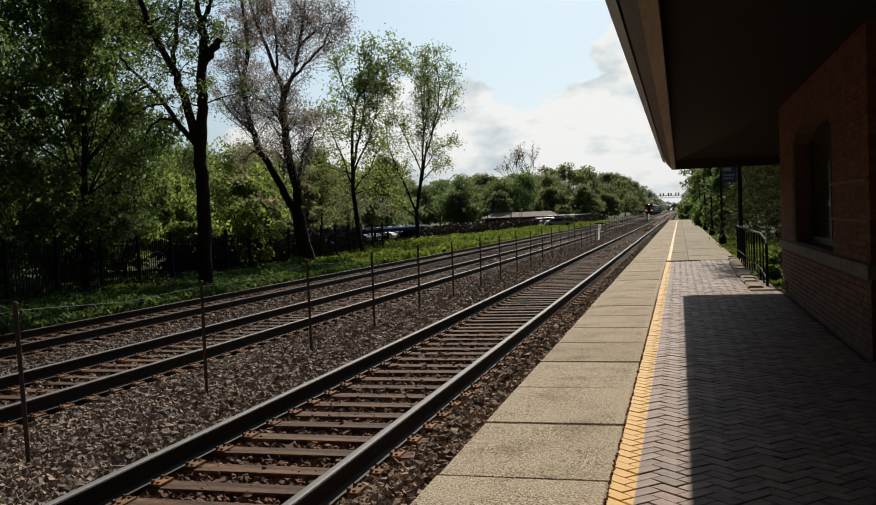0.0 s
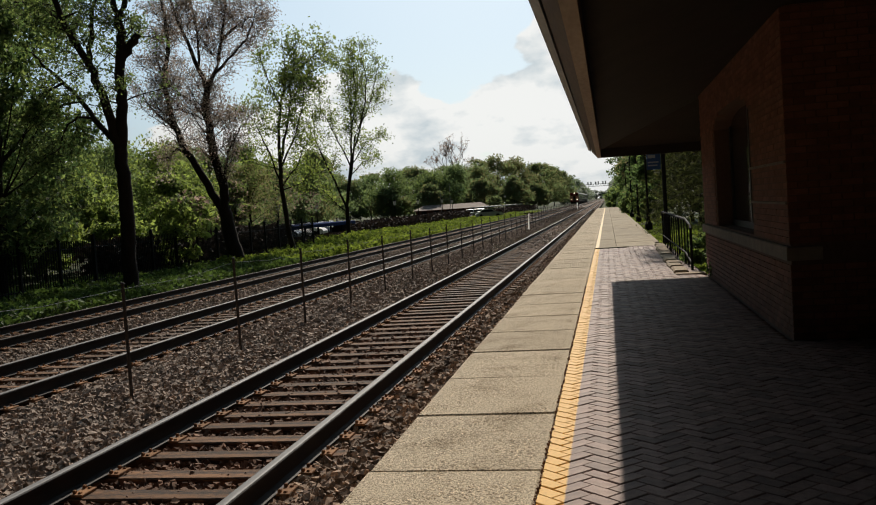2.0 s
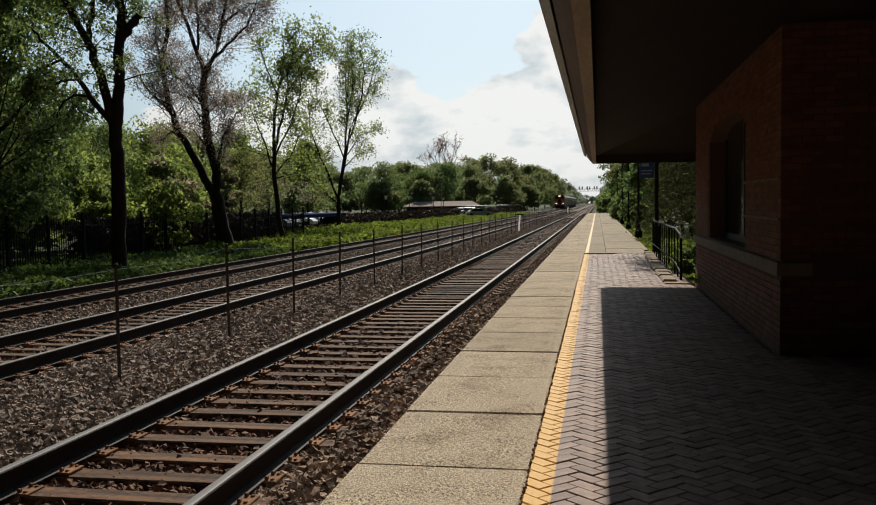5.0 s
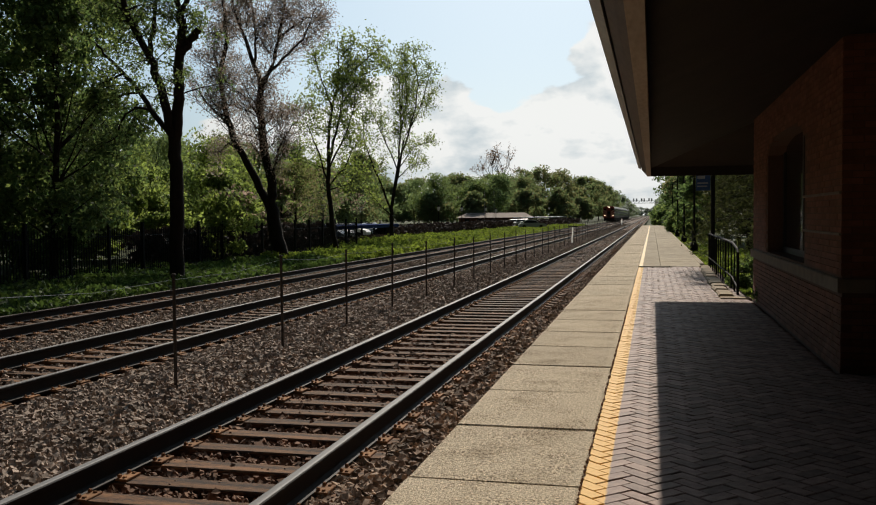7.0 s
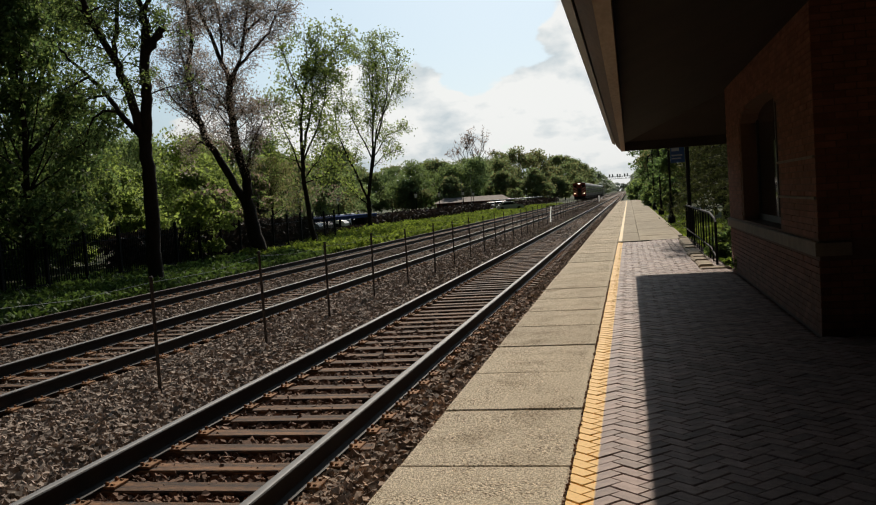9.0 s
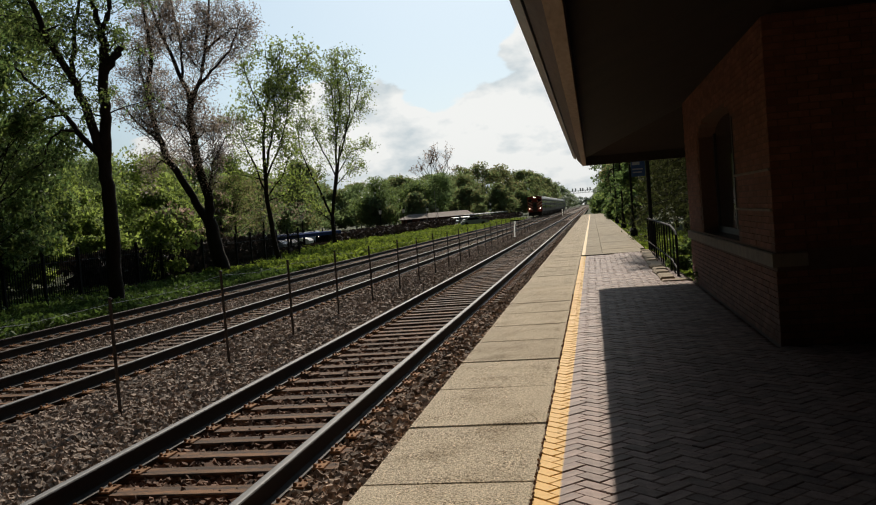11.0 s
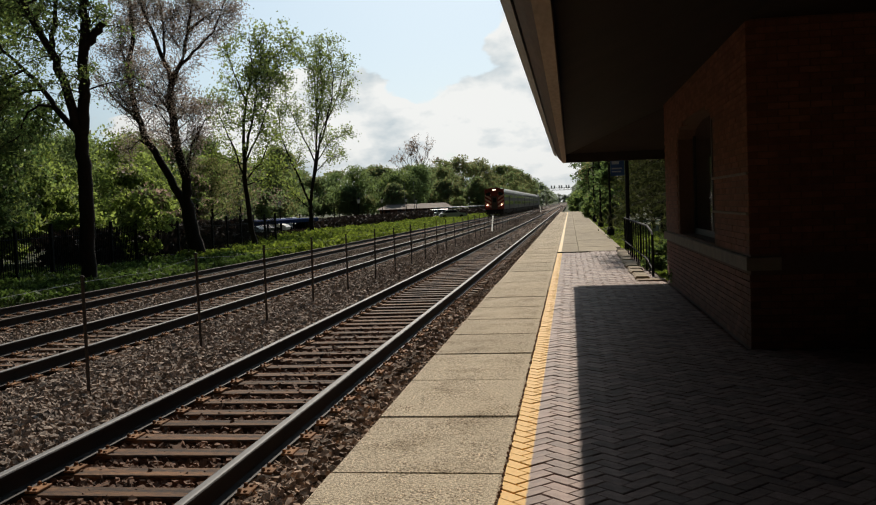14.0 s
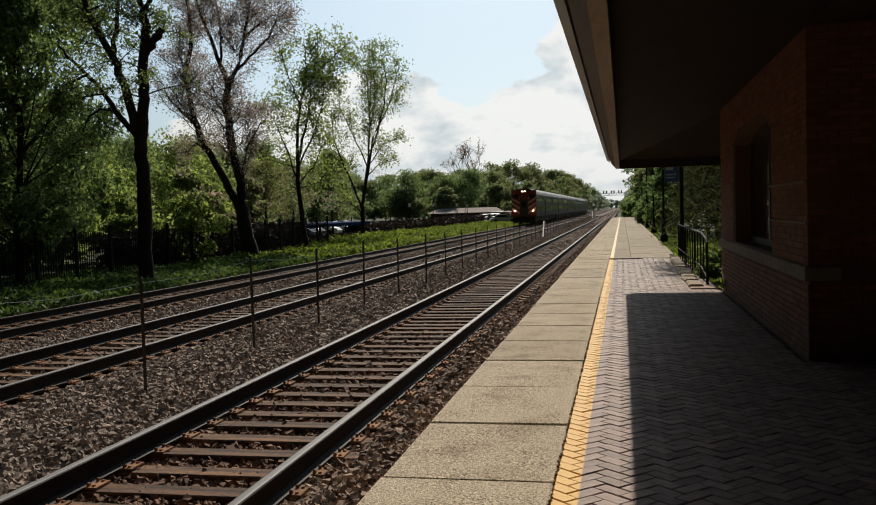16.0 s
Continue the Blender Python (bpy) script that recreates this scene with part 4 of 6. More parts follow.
def tree(at, label, trunk, limbs, leaf_mats, leaves, leaf_size, seed, bark=BARK, spread=0.55, up=0.25, depth=5, clump=0.5, group=""):
    """trunk: points and radii, from the ground; limbs: (index of trunk point, direction, length, radius)."""
    g = thing("tree", at, label, "tree", group)
    rng, nr = random.Random(seed), np.random.default_rng(seed)
    s, tips = Shape(), []
    pts = [Vector(q[:3]) for q in trunk]
    radii = [q[3] for q in trunk]
    pts.insert(0, pts[0] + Vector((0, 0, -0.3))); radii.insert(0, radii[0] * 1.35)
    s.tube(pts, radii, 10, cap=False)
    sides = (8, 7, 6, 5, 4, 3)[:depth]
    for i, d, length, r in limbs:
        grow(s, tips, rng, pts[i + 1], Vector(d).normalized(), length, r, 0, spread, up, sides)
    part("trunk", s, bark, g, smooth=True)
    if leaves and tips:
        pick = nr.integers(0, len(tips), leaves)
        loose = np.where(nr.random(leaves) < 0.35, np.array([max(tips[i][1], 0.15) for i in pick]) * clump, 0.17)
        c = np.array([tuple(tips[i][0]) for i in pick]) + nr.normal(0, 1, (leaves, 3)) * loose[:, None]
        part("crown", cloud_mesh("crown", c, leaf_size, leaf_mats, nr), leaf_mats[0], g)
    return g


def bushy(at, height, width, label, mats, leaves, leaf_size, seed, name="tree", category="tree", group="", trunk_h=0.25, lumps=26, tight=1.0):
    """A full-crowned tree: a trunk with limbs and many clumps of leaves of uneven size."""
    g = thing(name, at, label, category, group)
    rng, nr = random.Random(seed), np.random.default_rng(seed)
    s = Shape()
    th = height * trunk_h
    r = 0.011 * height + 0.03
    lean = rng.uniform(-.3, .3)
    s.tube([(0, 0, -0.3), (0, 0, th * 0.5), (lean, 0, height * 0.45), (lean * 1.5, 0, height * 0.8)], [r * 1.3, r, r * 0.6, 0.03], 8, cap=False)
    cs, rs = [], []
    for i in range(lumps):
        a, k = rng.uniform(0, 6.283), rng.random() ** 0.6
        z = th + (height - th) * (0.08 + 0.84 * rng.random())
        env = math.sin(math.pi * min(1, max(0.05, (z - th * 0.6) / (height - th * 0.6))) ** 0.8)
        q = Vector((math.cos(a) * k * width * 0.5 * env, math.sin(a) * k * width * 0.5 * env, z))
        cs.append(q); rs.append(width * rng.uniform(0.10, 0.19) * tight)
        foot = Vector((lean * q.z / height, 0, q.z * rng.uniform(0.5, 0.75)))
        if i % 3:
            continue
        s.tube([foot, foot.lerp(q, 0.5) + Vector((rng.uniform(-.2, .2), rng.uniform(-.2, .2), -0.05 * (q.z - foot.z))), q], [r * 0.28, r * 0.16, 0.012], 5, cap=False)
    part("trunk", s, BARK, g)
    pick = nr.integers(0, lumps, leaves)
    d = nr.normal(size=(leaves, 3)); d /= np.linalg.norm(d, axis=1)[:, None]
    rad = np.array(rs)[pick] * nr.random(leaves) ** 0.4 * nr.uniform(0.7, 1.25, leaves)
    c = np.array([tuple(q) for q in cs])[pick] + d * rad[:, None] * np.array([1, 1, 0.75])
    part("crown", cloud_mesh("crown", c, leaf_size, mats, nr), mats[0], g)
    return g


def gz(x, y):
    return ground_height(x, y)


def open_tree(at, label, stems, side, mats, leaves, leaf_size, seed, droop=0.0, twigs=6, gap=0.3, jitter=0.07, outer=0.0):
    """An open spring crown. stems: (radius at the foot, radius at the top, [(x, z), ...]) with z above the rails' level;
    side: length of the side branches; fine twigs leave every branch and the leaves sit along them, more to the ends with outer."""
    g = thing("tree", at, label, "tree", "trees along the line")
    rng, nr = random.Random(seed), np.random.default_rng(seed)
    s, spots, wood = Shape(), [], []
    z0 = at[2]
    for k, (r0, r1, line) in enumerate(stems):
        # each limb starts where it leaves the wood that stands, and leans to or from the line
        x, z = line[0][0], line[0][1] - z0
        y = min(wood, key=lambda q: (q.x - x) ** 2 + (q.z - z) ** 2).y if k else 0.0
        reach = math.hypot(line[-1][0] - line[0][0], line[-1][1] - line[0][1])
        sway = rng.uniform(-0.32, 0.32) * reach if k else 0.0
        pts = []
        for i in range(len(line) - 1):
            for f in (0, 0.25, 0.5, 0.75):
                u = (i + f) / (len(line) - 1)
                p = Vector((line[i][0] + (line[i + 1][0] - line[i][0]) * f, y + sway * u, line[i][1] + (line[i + 1][1] - line[i][1]) * f - z0))
                w = 0.05 if f else 0.0
                pts.append(p + Vector((rng.uniform(-w, w), rng.uniform(-w, w), 0)))
        pts.append(Vector((line[-1][0], y + sway, line[-1][1] - z0)))
        if k == 0:
            pts.insert(0, Vector((line[0][0], 0, -0.3)))
        wood.extend(pts)
        n = len(pts)
        radii = [r0 + (r1 - r0) * i / (n - 1) for i in range(n)]
        if k == 0:
            radii[0] *= 1.3
        s.tube(pts, radii, 10 if r0 > 0.12 else 7, cap=k > 0)
        if k == 0:
            continue
        length = sum((pts[i + 1] - pts[i]).length for i in range(n - 1))
        count = max(2, int(length / gap))
        for q in range(count):
            low = max(outer, 0.3 if r0 > 0.1 else 0)
            u = low + (1 - low) * (q + rng.random()) / count
            x = u * (n - 1)
            i = min(int(x), n - 2)
            p, d = pts[i].lerp(pts[i + 1], x - i), (pts[i + 1] - pts[i]).normalized()
            a = rng.uniform(0, 6.283)
            nd = (d * 0.7 + Vector((math.cos(a), math.sin(a), rng.uniform(-0.1, 0.5) - droop)) * rng.uniform(0.6, 1.2)).normalized()
            ln = side * rng.uniform(0.45, 1.25) * (1 - 0.45 * u) * (0.75 if r0 < 0.065 else 1)
            br, rr = [p], [max(0.01, radii[i] * 0.17)]
            for m in range(5):
                nd = (nd + Vector((rng.uniform(-1, 1), rng.uniform(-1, 1), rng.uniform(-0.8, 1.0) - droop * 0.8)) * 0.28).normalized()
                br.append(br[-1] + nd * ln / 5); rr.append(rr[0] * (1 - 0.16 * (m + 1)))
            s.tube(br, rr, 4, cap=False)
            for m in range(twigs):
                v = rng.uniform(0.25, 1)
                p = br[min(4, int(v * 5))].lerp(br[min(5, int(v * 5) + 1)], v * 5 % 1)
                td = (nd + Vector((rng.uniform(-1, 1), rng.uniform(-1, 1), rng.uniform(-0.7, 0.9) - droop)) * 0.9).normalized()
                e = p + td * ln * rng.uniform(0.25, 0.55)
                mid = p.lerp(e, 0.5) + Vector((rng.uniform(-1, 1), rng.uniform(-1, 1), rng.uniform(-1, 1))) * 0.05
                s.tube([p, mid, e], [0.009, 0.007, 0.005], 3, cap=False)
                spots.append((p, mid)); spots.append((mid, e)); spots.append((mid, e))
            spots.append((br[-2], br[-1])); spots.append((br[2], br[3]))
    part("trunk", s, BARK, g, smooth=True)
    pick, f = nr.integers(0, len(spots), leaves), nr.random((leaves, 1))
    a, e = np.array([tuple(q[0]) for q in spots])[pick], np.array([tuple(q[1]) for q in spots])[pick]
    part("crown", cloud_mesh("crown", a + (e - a) * f + nr.normal(0, jitter, (leaves, 3)), leaf_size, mats, nr), mats[0], g)
    return g


# four tall trees along the line: main stems first, then lesser limbs
STEMS = [(.25, .2, [(.12, -.5), (.17, 1.7), (.16, 3), (.12, 4.27)]), (.19, .13, [(.14, 4.2), (.39, 5.31), (.53, 6.03), (.78, 7.57), (.83, 8.12)]), (.11, .04, [(.83, 8), (.68, 8.68), (.59, 9.24), (.4, 11.6)]),
         (.11, .04, [(.84, 8), (1.09, 8.64), (1.28, 9.2), (1.9, 11.4)]), (.15, .11, [(.7, 6.9), (1.08, 7.37), (1.3, 7.64)]), (.16, .05, [(.12, 4.2), (-.04, 5.8), (-.17, 6.77), (-.68, 8.17), (-.98, 9.59), (-1.3, 11.6)])]
BOUGHS = [(.08, .03, [(-.15, 6.7), (.07, 7.82), (.3, 8.63), (.55, 9.33), (.5, 11)]), (.1, .04, [(-.38, 7.22), (-1.15, 8.4), (-1.57, 9.55), (-1.9, 11.2)]), (.11, .03, [(.1, 4.2), (-.81, 5.2), (-1.6, 6.19), (-2.52, 7.02), (-3.24, 7.74)]),
         (.045, .015, [(-.81, 5.22), (-1.33, 5.29), (-1.67, 4.98), (-1.88, 4.33), (-2.78, 3.81)]), (.04, .015, [(-1.3, 5.8), (-1.8, 5.74), (-2.41, 5.31), (-2.9, 4.5)]),
         (.04, .015, [(-.72, 8.1), (-.21, 8.31), (.24, 8.17)]), (.05, .02, [(-1.9, 6.5), (-2.9, 6.2), (-3.6, 5.4)]), (.05, .02, [(-1, 8.2), (-2, 8.9), (-3, 9.1)])]
open_tree((-13.2, 27.1, gz(-13.2, 27.1)), "tall forked tree with dark bark and thin spring leaves", STEMS + BOUGHS,
          1.6, (LEAF_MID, LEAF_DARK), 15000, 0.085, 31, droop=0.3, gap=0.24, jitter=0.12)
STEMS = [(.40, .3, [(.29, -.5), (-.03, .9), (-.27, 2.2)]), (.2, .05, [(-.29, 2.05), (-1.26, 3.83), (-2.23, 5.49), (-2.68, 6.67), (-2.98, 8.63), (-2.63, 10.5), (-2.91, 12.8), (-3, 14)]), (.24, .15, [(-.25, 2.1), (-.09, 3.23), (-.45, 4.89), (-.54, 6.67), (-.38, 8.16)]),
         (.12, .03, [(-.39, 8), (-.96, 9.7), (-1.61, 11.5), (-2.1, 13.6)]), (.12, .03, [(-.4, 7.6), (.35, 9.18), (.82, 10.9), (1.2, 13.4)]), (.08, .02, [(-.38, 8.1), (.79, 9.15), (1.85, 10), (2.5, 11.4)])]
BOUGHS = [(.07, .02, [(-.69, 9), (-.49, 10.1), (-.66, 12.5), (-.5, 13.8)]), (.07, .02, [(-.54, 6.3), (-1.08, 7.25), (-2.38, 8.31)]), (.08, .02, [(-.1, 3.1), (.43, 4.84), (1.37, 6)]), (.06, .02, [(-1.72, 4.75), (-2.39, 5.27), (-3.12, 4.7)]),
         (.07, .02, [(-2.64, 6.3), (-3.65, 7.43), (-3.92, 8.29)]), (.06, .02, [(-2.98, 8.6), (-3.47, 9.77), (-3.61, 11.2)]), (.06, .02, [(.54, 10), (1.45, 10.7), (2.18, 11)]), (.04, .01, [(-.5, 5.9), (0, 6.4), (.5, 6.5)])]
open_tree((-15.6, 41.0, gz(-15.6, 41)), "tall tree with bronze spring buds and bare twigs", STEMS + BOUGHS,
          2.15, (LEAF_BUD, LEAF_BROWN), 48000, 0.076, 47, gap=0.2, twigs=9, jitter=0.2, outer=0.08)
STEMS = [(.17, .1, [(.33, -.6), (.15, .5), (-.1, 3.03), (-.07, 5.2)]), (.095, .02, [(-.07, 5.05), (-.19, 6.78), (-.05, 8.48), (.94, 9.95), (2.47, 11.35)]), (.08, .03, [(-.06, 4.6), (.42, 7.05), (.51, 8.28), (.35, 9.22)]),
         (.05, .015, [(-.11, 7.77), (-.52, 9.14), (-.84, 10.9)]), (.05, .015, [(-.02, 8.38), (.25, 9.85), (.19, 11.55)]), (.05, .015, [(.41, 9.16), (.74, 10.4), (.81, 11.96)])]
BOUGHS = [(.05, .015, [(-.11, 3.6), (-.92, 5.58), (-1.69, 7.13), (-2.49, 8.03)]), (.06, .015, [(0, 4.4), (.92, 5.93), (1.65, 7.58), (1.91, 8.95)]), (.05, .015, [(-.08, 3.3), (1.02, 4.38), (1.9, 5.87)]),
         (.035, .01, [(-.08, 4.2), (-.8, 4.47), (-1.63, 4.67)]), (.05, .015, [(.5, 7.9), (1.57, 9.44), (2.24, 9.84)]), (.04, .01, [(-.1, 3.1), (.9, 3.4), (1.6, 4.0)])]
open_tree((-15.2, 47.6, gz(-15.2, 47.6)), "slender tree with fresh green leaf tufts", STEMS + BOUGHS,
          2.0, (LEAF_BRIGHT, LEAF_MID), 9500, 0.13, 53, gap=0.36, jitter=0.26, twigs=7, outer=0.1)
STEMS = [(.19, .15, [(.02, -.5), (.03, 1.23), (-.01, 2.5)]), (.09, .02, [(-.02, 2.2), (-1.31, 5.37), (-2.15, 7.91), (-2.19, 10.2)]), (.11, .02, [(.05, 2.35), (.48, 6.18), (.44, 9.78), (.11, 12.9), (-1.04, 14.8)]),
         (.1, .02, [(.1, 2.4), (.92, 7.73), (2.21, 10.55), (3.03, 13.7)]), (.06, .015, [(.36, 5.5), (-.72, 8.05), (-1.81, 10.2), (-1.9, 12.4)]), (.06, .015, [(.47, 10.4), (.81, 12.9), (.86, 15.2)])]
BOUGHS = [(.07, .015, [(.8, 7), (1.96, 10.1), (2.41, 12.1), (2.11, 14.9)]), (.05, .015, [(.6, 5.6), (1.83, 7.22), (3.33, 7.58)]), (.05, .015, [(-.05, 1.7), (-1.09, 2.63), (-2.1, 3.68)]), (.06, .015, [(.5, 8.3), (1.29, 10.8), (1.57, 14.2)]),
         (.05, .015, [(.3, 4.5), (1.5, 5.6), (2.6, 5.9)])]
open_tree((-18.3, 70.1, gz(-18.3, 70.1)), "vase-shaped young tree with sparse olive leaves", STEMS + BOUGHS,
          1.9, (LEAF_BRIGHT, LEAF_MID), 12000, 0.135, 61, gap=0.34, jitter=0.24, twigs=8, outer=0.2)
# dense trees by the near end of the iron fence
for i, (x, y, h, w, mats, n) in enumerate(((-20.5, 21.7, 17, 10, (LEAF_DARK, LEAF_MID), 34000), (-22.0, 32.9, 16, 9.5, (LEAF_DARK, LEAF_MID), 30000), (-18.5, 18.8, 11.5, 6.5, (LEAF_DARK, LEAF_DARK), 20000), (-17.5, 26.7, 11.0, 5.0, (LEAF_DARK, LEAF_MID), 11000),
                                           (-26, 40.9, 9.0, 7.5, (LEAF_MID, LEAF_DARK), 15000), (-26, 24.5, 19, 11, (LEAF_DARK, LEAF_MID), 26000), (-28.5, 31, 19, 11, (LEAF_DARK, LEAF_MID), 24000))):
    bushy((x, y, gz(x, y)), h, w, "dense broad-leaved tree with dark green foliage", mats, int(n * 1.15), 0.175, 100 + i, trunk_h=0.05, lumps=95, tight=0.86)
for i, (x, y, h, w) in enumerate(((-20.6, 18.0, 2.6, 4), (-21, 22.3, 3.0, 4), (-21.5, 26.7, 2.4, 4), (-22, 31.0, 2.8, 4), (-24, 24.8, 3.2, 5), (-26, 31.0, 3.5, 5), (-24, 36.0, 3.2, 5), (-28, 37.2, 3.5, 6), (-32, 47.1, 4, 7), (-36, 57.0, 4, 8))):
    bushy((x, y, gz(x, y)), h, w, "dense dark shrub behind the iron fence", (LEAF_DARK, LEAF_MID), 3600, 0.16, 120 + i, name="shrub", category="shrub", group="fence shrubs", trunk_h=0.04)
# light green understorey
for i, (x, y, h, w, mats, n) in enumerate(((-21.8, 47.7, 5.2, 4.6, (LEAF_BRIGHT, LEAF_MID), 11000), (-24, 43.4, 4.6, 4.5, (LEAF_BRIGHT, LEAF_MID), 9000), (-27, 55.8, 6.4, 5.5, (LEAF_MID, LEAF_BRIGHT), 9000),
                                           (-23, 58.3, 5.0, 3.6, (LEAF_MID, LEAF_BROWN), 6000), (-21.5, 39.7, 3.8, 3.6, (LEAF_MID, LEAF_BRIGHT), 7000), (-21, 34.1, 3.6, 3.2, (LEAF_BRIGHT, LEAF_MID), 6000), (-17.6, 38.5, 3.4, 3.8, (LEAF_BRIGHT, LEAF_MID), 3600), (-20.2, 45.0, 4.0, 4.2, (LEAF_MID, LEAF_BROWN), 7000))):
    bushy((x, y, gz(x, y)), h, w, "bushy small tree with bright spring leaves", mats, int(n * 0.75), 0.19, 140 + i, trunk_h=0.12)
for i, (x, y, h, w, mats, n) in enumerate(((-25, 52, 7.6, 7, (LEAF_BRIGHT, LEAF_MID), 5200), (-29, 62, 8.2, 8, (LEAF_MID, LEAF_FARB), 5200), (-24, 64, 6.6, 6, (LEAF_FARB, LEAF_MID), 3600), (-33, 54, 8.6, 8, (LEAF_MID, LEAF_BRIGHT), 6000),
                                           (-27, 42, 7.4, 6, (LEAF_BRIGHT, LEAF_MID), 5200), (-38, 68, 9, 9, (LEAF_FAR, LEAF_MID), 6000), (-27, 78, 7, 7, (LEAF_FAR, LEAF_BROWN), 3600))):
    bushy((x, y, gz(x, y)), h, w, "airy tree with light spring leaves behind the fence", mats, int(n * 1.7), 0.17, 170 + i, trunk_h=0.18, lumps=46)
# middle distance beyond the car park
RM = random.Random(8)
for i in range(26):
    k = i / 35
    x, y = -46 + 24 * k + RM.uniform(-4, 4), 87 + 77 * k + RM.uniform(-8, 8)
    h = RM.uniform(8.5, 13)
    bushy((x - 14, y, GROUND_Z), h, h * RM.uniform(0.7, 0.95), "leafy green tree beyond the car park", RM.choice(((LEAF_MID, LEAF_FAR), (LEAF_FAR, LEAF_MID), (LEAF_FAR, LEAF_FARB))), 4200, 0.42, 200 + i, group="car park trees", trunk_h=0.1, lumps=34)
# a closed belt of trees behind the car park
for i in range(16):
    a = radians(54 - 1.9 * i)
    d = RM.uniform(92, 125) if i < 14 else RM.uniform(125, 150)
    h = RM.uniform(10, 13.5)
    bushy((2 - d * math.sin(a), 1.24 * d * math.cos(a), GROUND_Z), h, h * 0.95, "leafy tree in the belt behind the car park", RM.choice(((LEAF_MID, LEAF_FAR), (LEAF_FAR, LEAF_MID), (LEAF_FAR, LEAF_FARB))), 4200, 0.55, 500 + i, group="tree belt", trunk_h=0.06, lumps=34)
for i in range(14):
    a = radians(54 - 1.95 * i)
    d = RM.uniform(82, 96)
    bushy((2 - d * math.sin(a), 1.24 * d * math.cos(a), GROUND_Z), RM.uniform(3, 4.5), 7.5, "wide leafy shrub behind the car park", (LEAF_MID, LEAF_FAR), 2200, 0.4, 540 + i, name="shrub", category="shrub", group="shrub belt", trunk_h=0.03)
for i in range(15):
    a = radians(27 - 1.35 * i)
    d = RM.uniform(228, 262)
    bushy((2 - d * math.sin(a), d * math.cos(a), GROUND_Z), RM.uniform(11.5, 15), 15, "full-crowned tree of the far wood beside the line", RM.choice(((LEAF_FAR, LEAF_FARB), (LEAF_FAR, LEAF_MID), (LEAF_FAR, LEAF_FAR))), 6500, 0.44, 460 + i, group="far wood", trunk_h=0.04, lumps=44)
# far wood: rises to a broad crown line, then follows the line to the horizon
for i, (x, y, h, w) in enumerate(((-64, 254.2, 14, 15), (-56, 262.9, 15, 14), (-50, 254.2, 14, 13), (-45, 267.8, 15.5, 15), (-40, 254.2, 13, 13), (-36, 275.3, 17, 15), (-30, 270.3, 17.5, 16), (-25, 280.2, 17.5, 15), (-20.5, 292.6, 15.5, 13),
                                  (-20, 324.9, 16.5, 14), (-18.5, 362.1, 16.5, 14), (-17, 403.0, 15.5, 13), (-28, 223.2, 9, 10), (-22, 241.8, 9.5, 10), (-18, 266.6, 8, 9), (-40, 217.0, 8, 10), (-52, 223.2, 8, 11), (-74, 248.0, 14, 15), (-84, 243.0, 14, 16))):
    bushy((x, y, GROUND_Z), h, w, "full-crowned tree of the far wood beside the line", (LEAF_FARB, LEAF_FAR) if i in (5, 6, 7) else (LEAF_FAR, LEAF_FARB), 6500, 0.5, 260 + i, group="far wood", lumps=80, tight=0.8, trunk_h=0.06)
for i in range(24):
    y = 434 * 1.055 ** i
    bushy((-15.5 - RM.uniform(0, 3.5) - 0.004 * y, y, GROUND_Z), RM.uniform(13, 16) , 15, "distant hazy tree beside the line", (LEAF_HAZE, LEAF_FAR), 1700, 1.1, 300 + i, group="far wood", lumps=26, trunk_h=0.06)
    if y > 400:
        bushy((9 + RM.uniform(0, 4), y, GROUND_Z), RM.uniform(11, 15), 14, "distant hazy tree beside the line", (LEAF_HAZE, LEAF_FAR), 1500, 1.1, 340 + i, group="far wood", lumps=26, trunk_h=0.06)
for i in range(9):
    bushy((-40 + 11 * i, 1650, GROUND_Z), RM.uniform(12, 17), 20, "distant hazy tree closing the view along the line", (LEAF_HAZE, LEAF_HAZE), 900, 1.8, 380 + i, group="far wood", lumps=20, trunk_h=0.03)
tree((-45, 279, GROUND_Z), "tall bare tree standing above the wood", [(0, 0, 0, .5), (0, 0, 9, .42)], [(1, (-.35, 0, 1), 5, .25), (1, (.35, 0, 1), 5, .25), (1, (0, .2, 1), 5.5, .25), (1, (.8, 0, .8), 4, .2), (1, (-.8, 0, .8), 4, .2)],
     (LEAF_BROWN,), 900, 0.4, 71, depth=5)
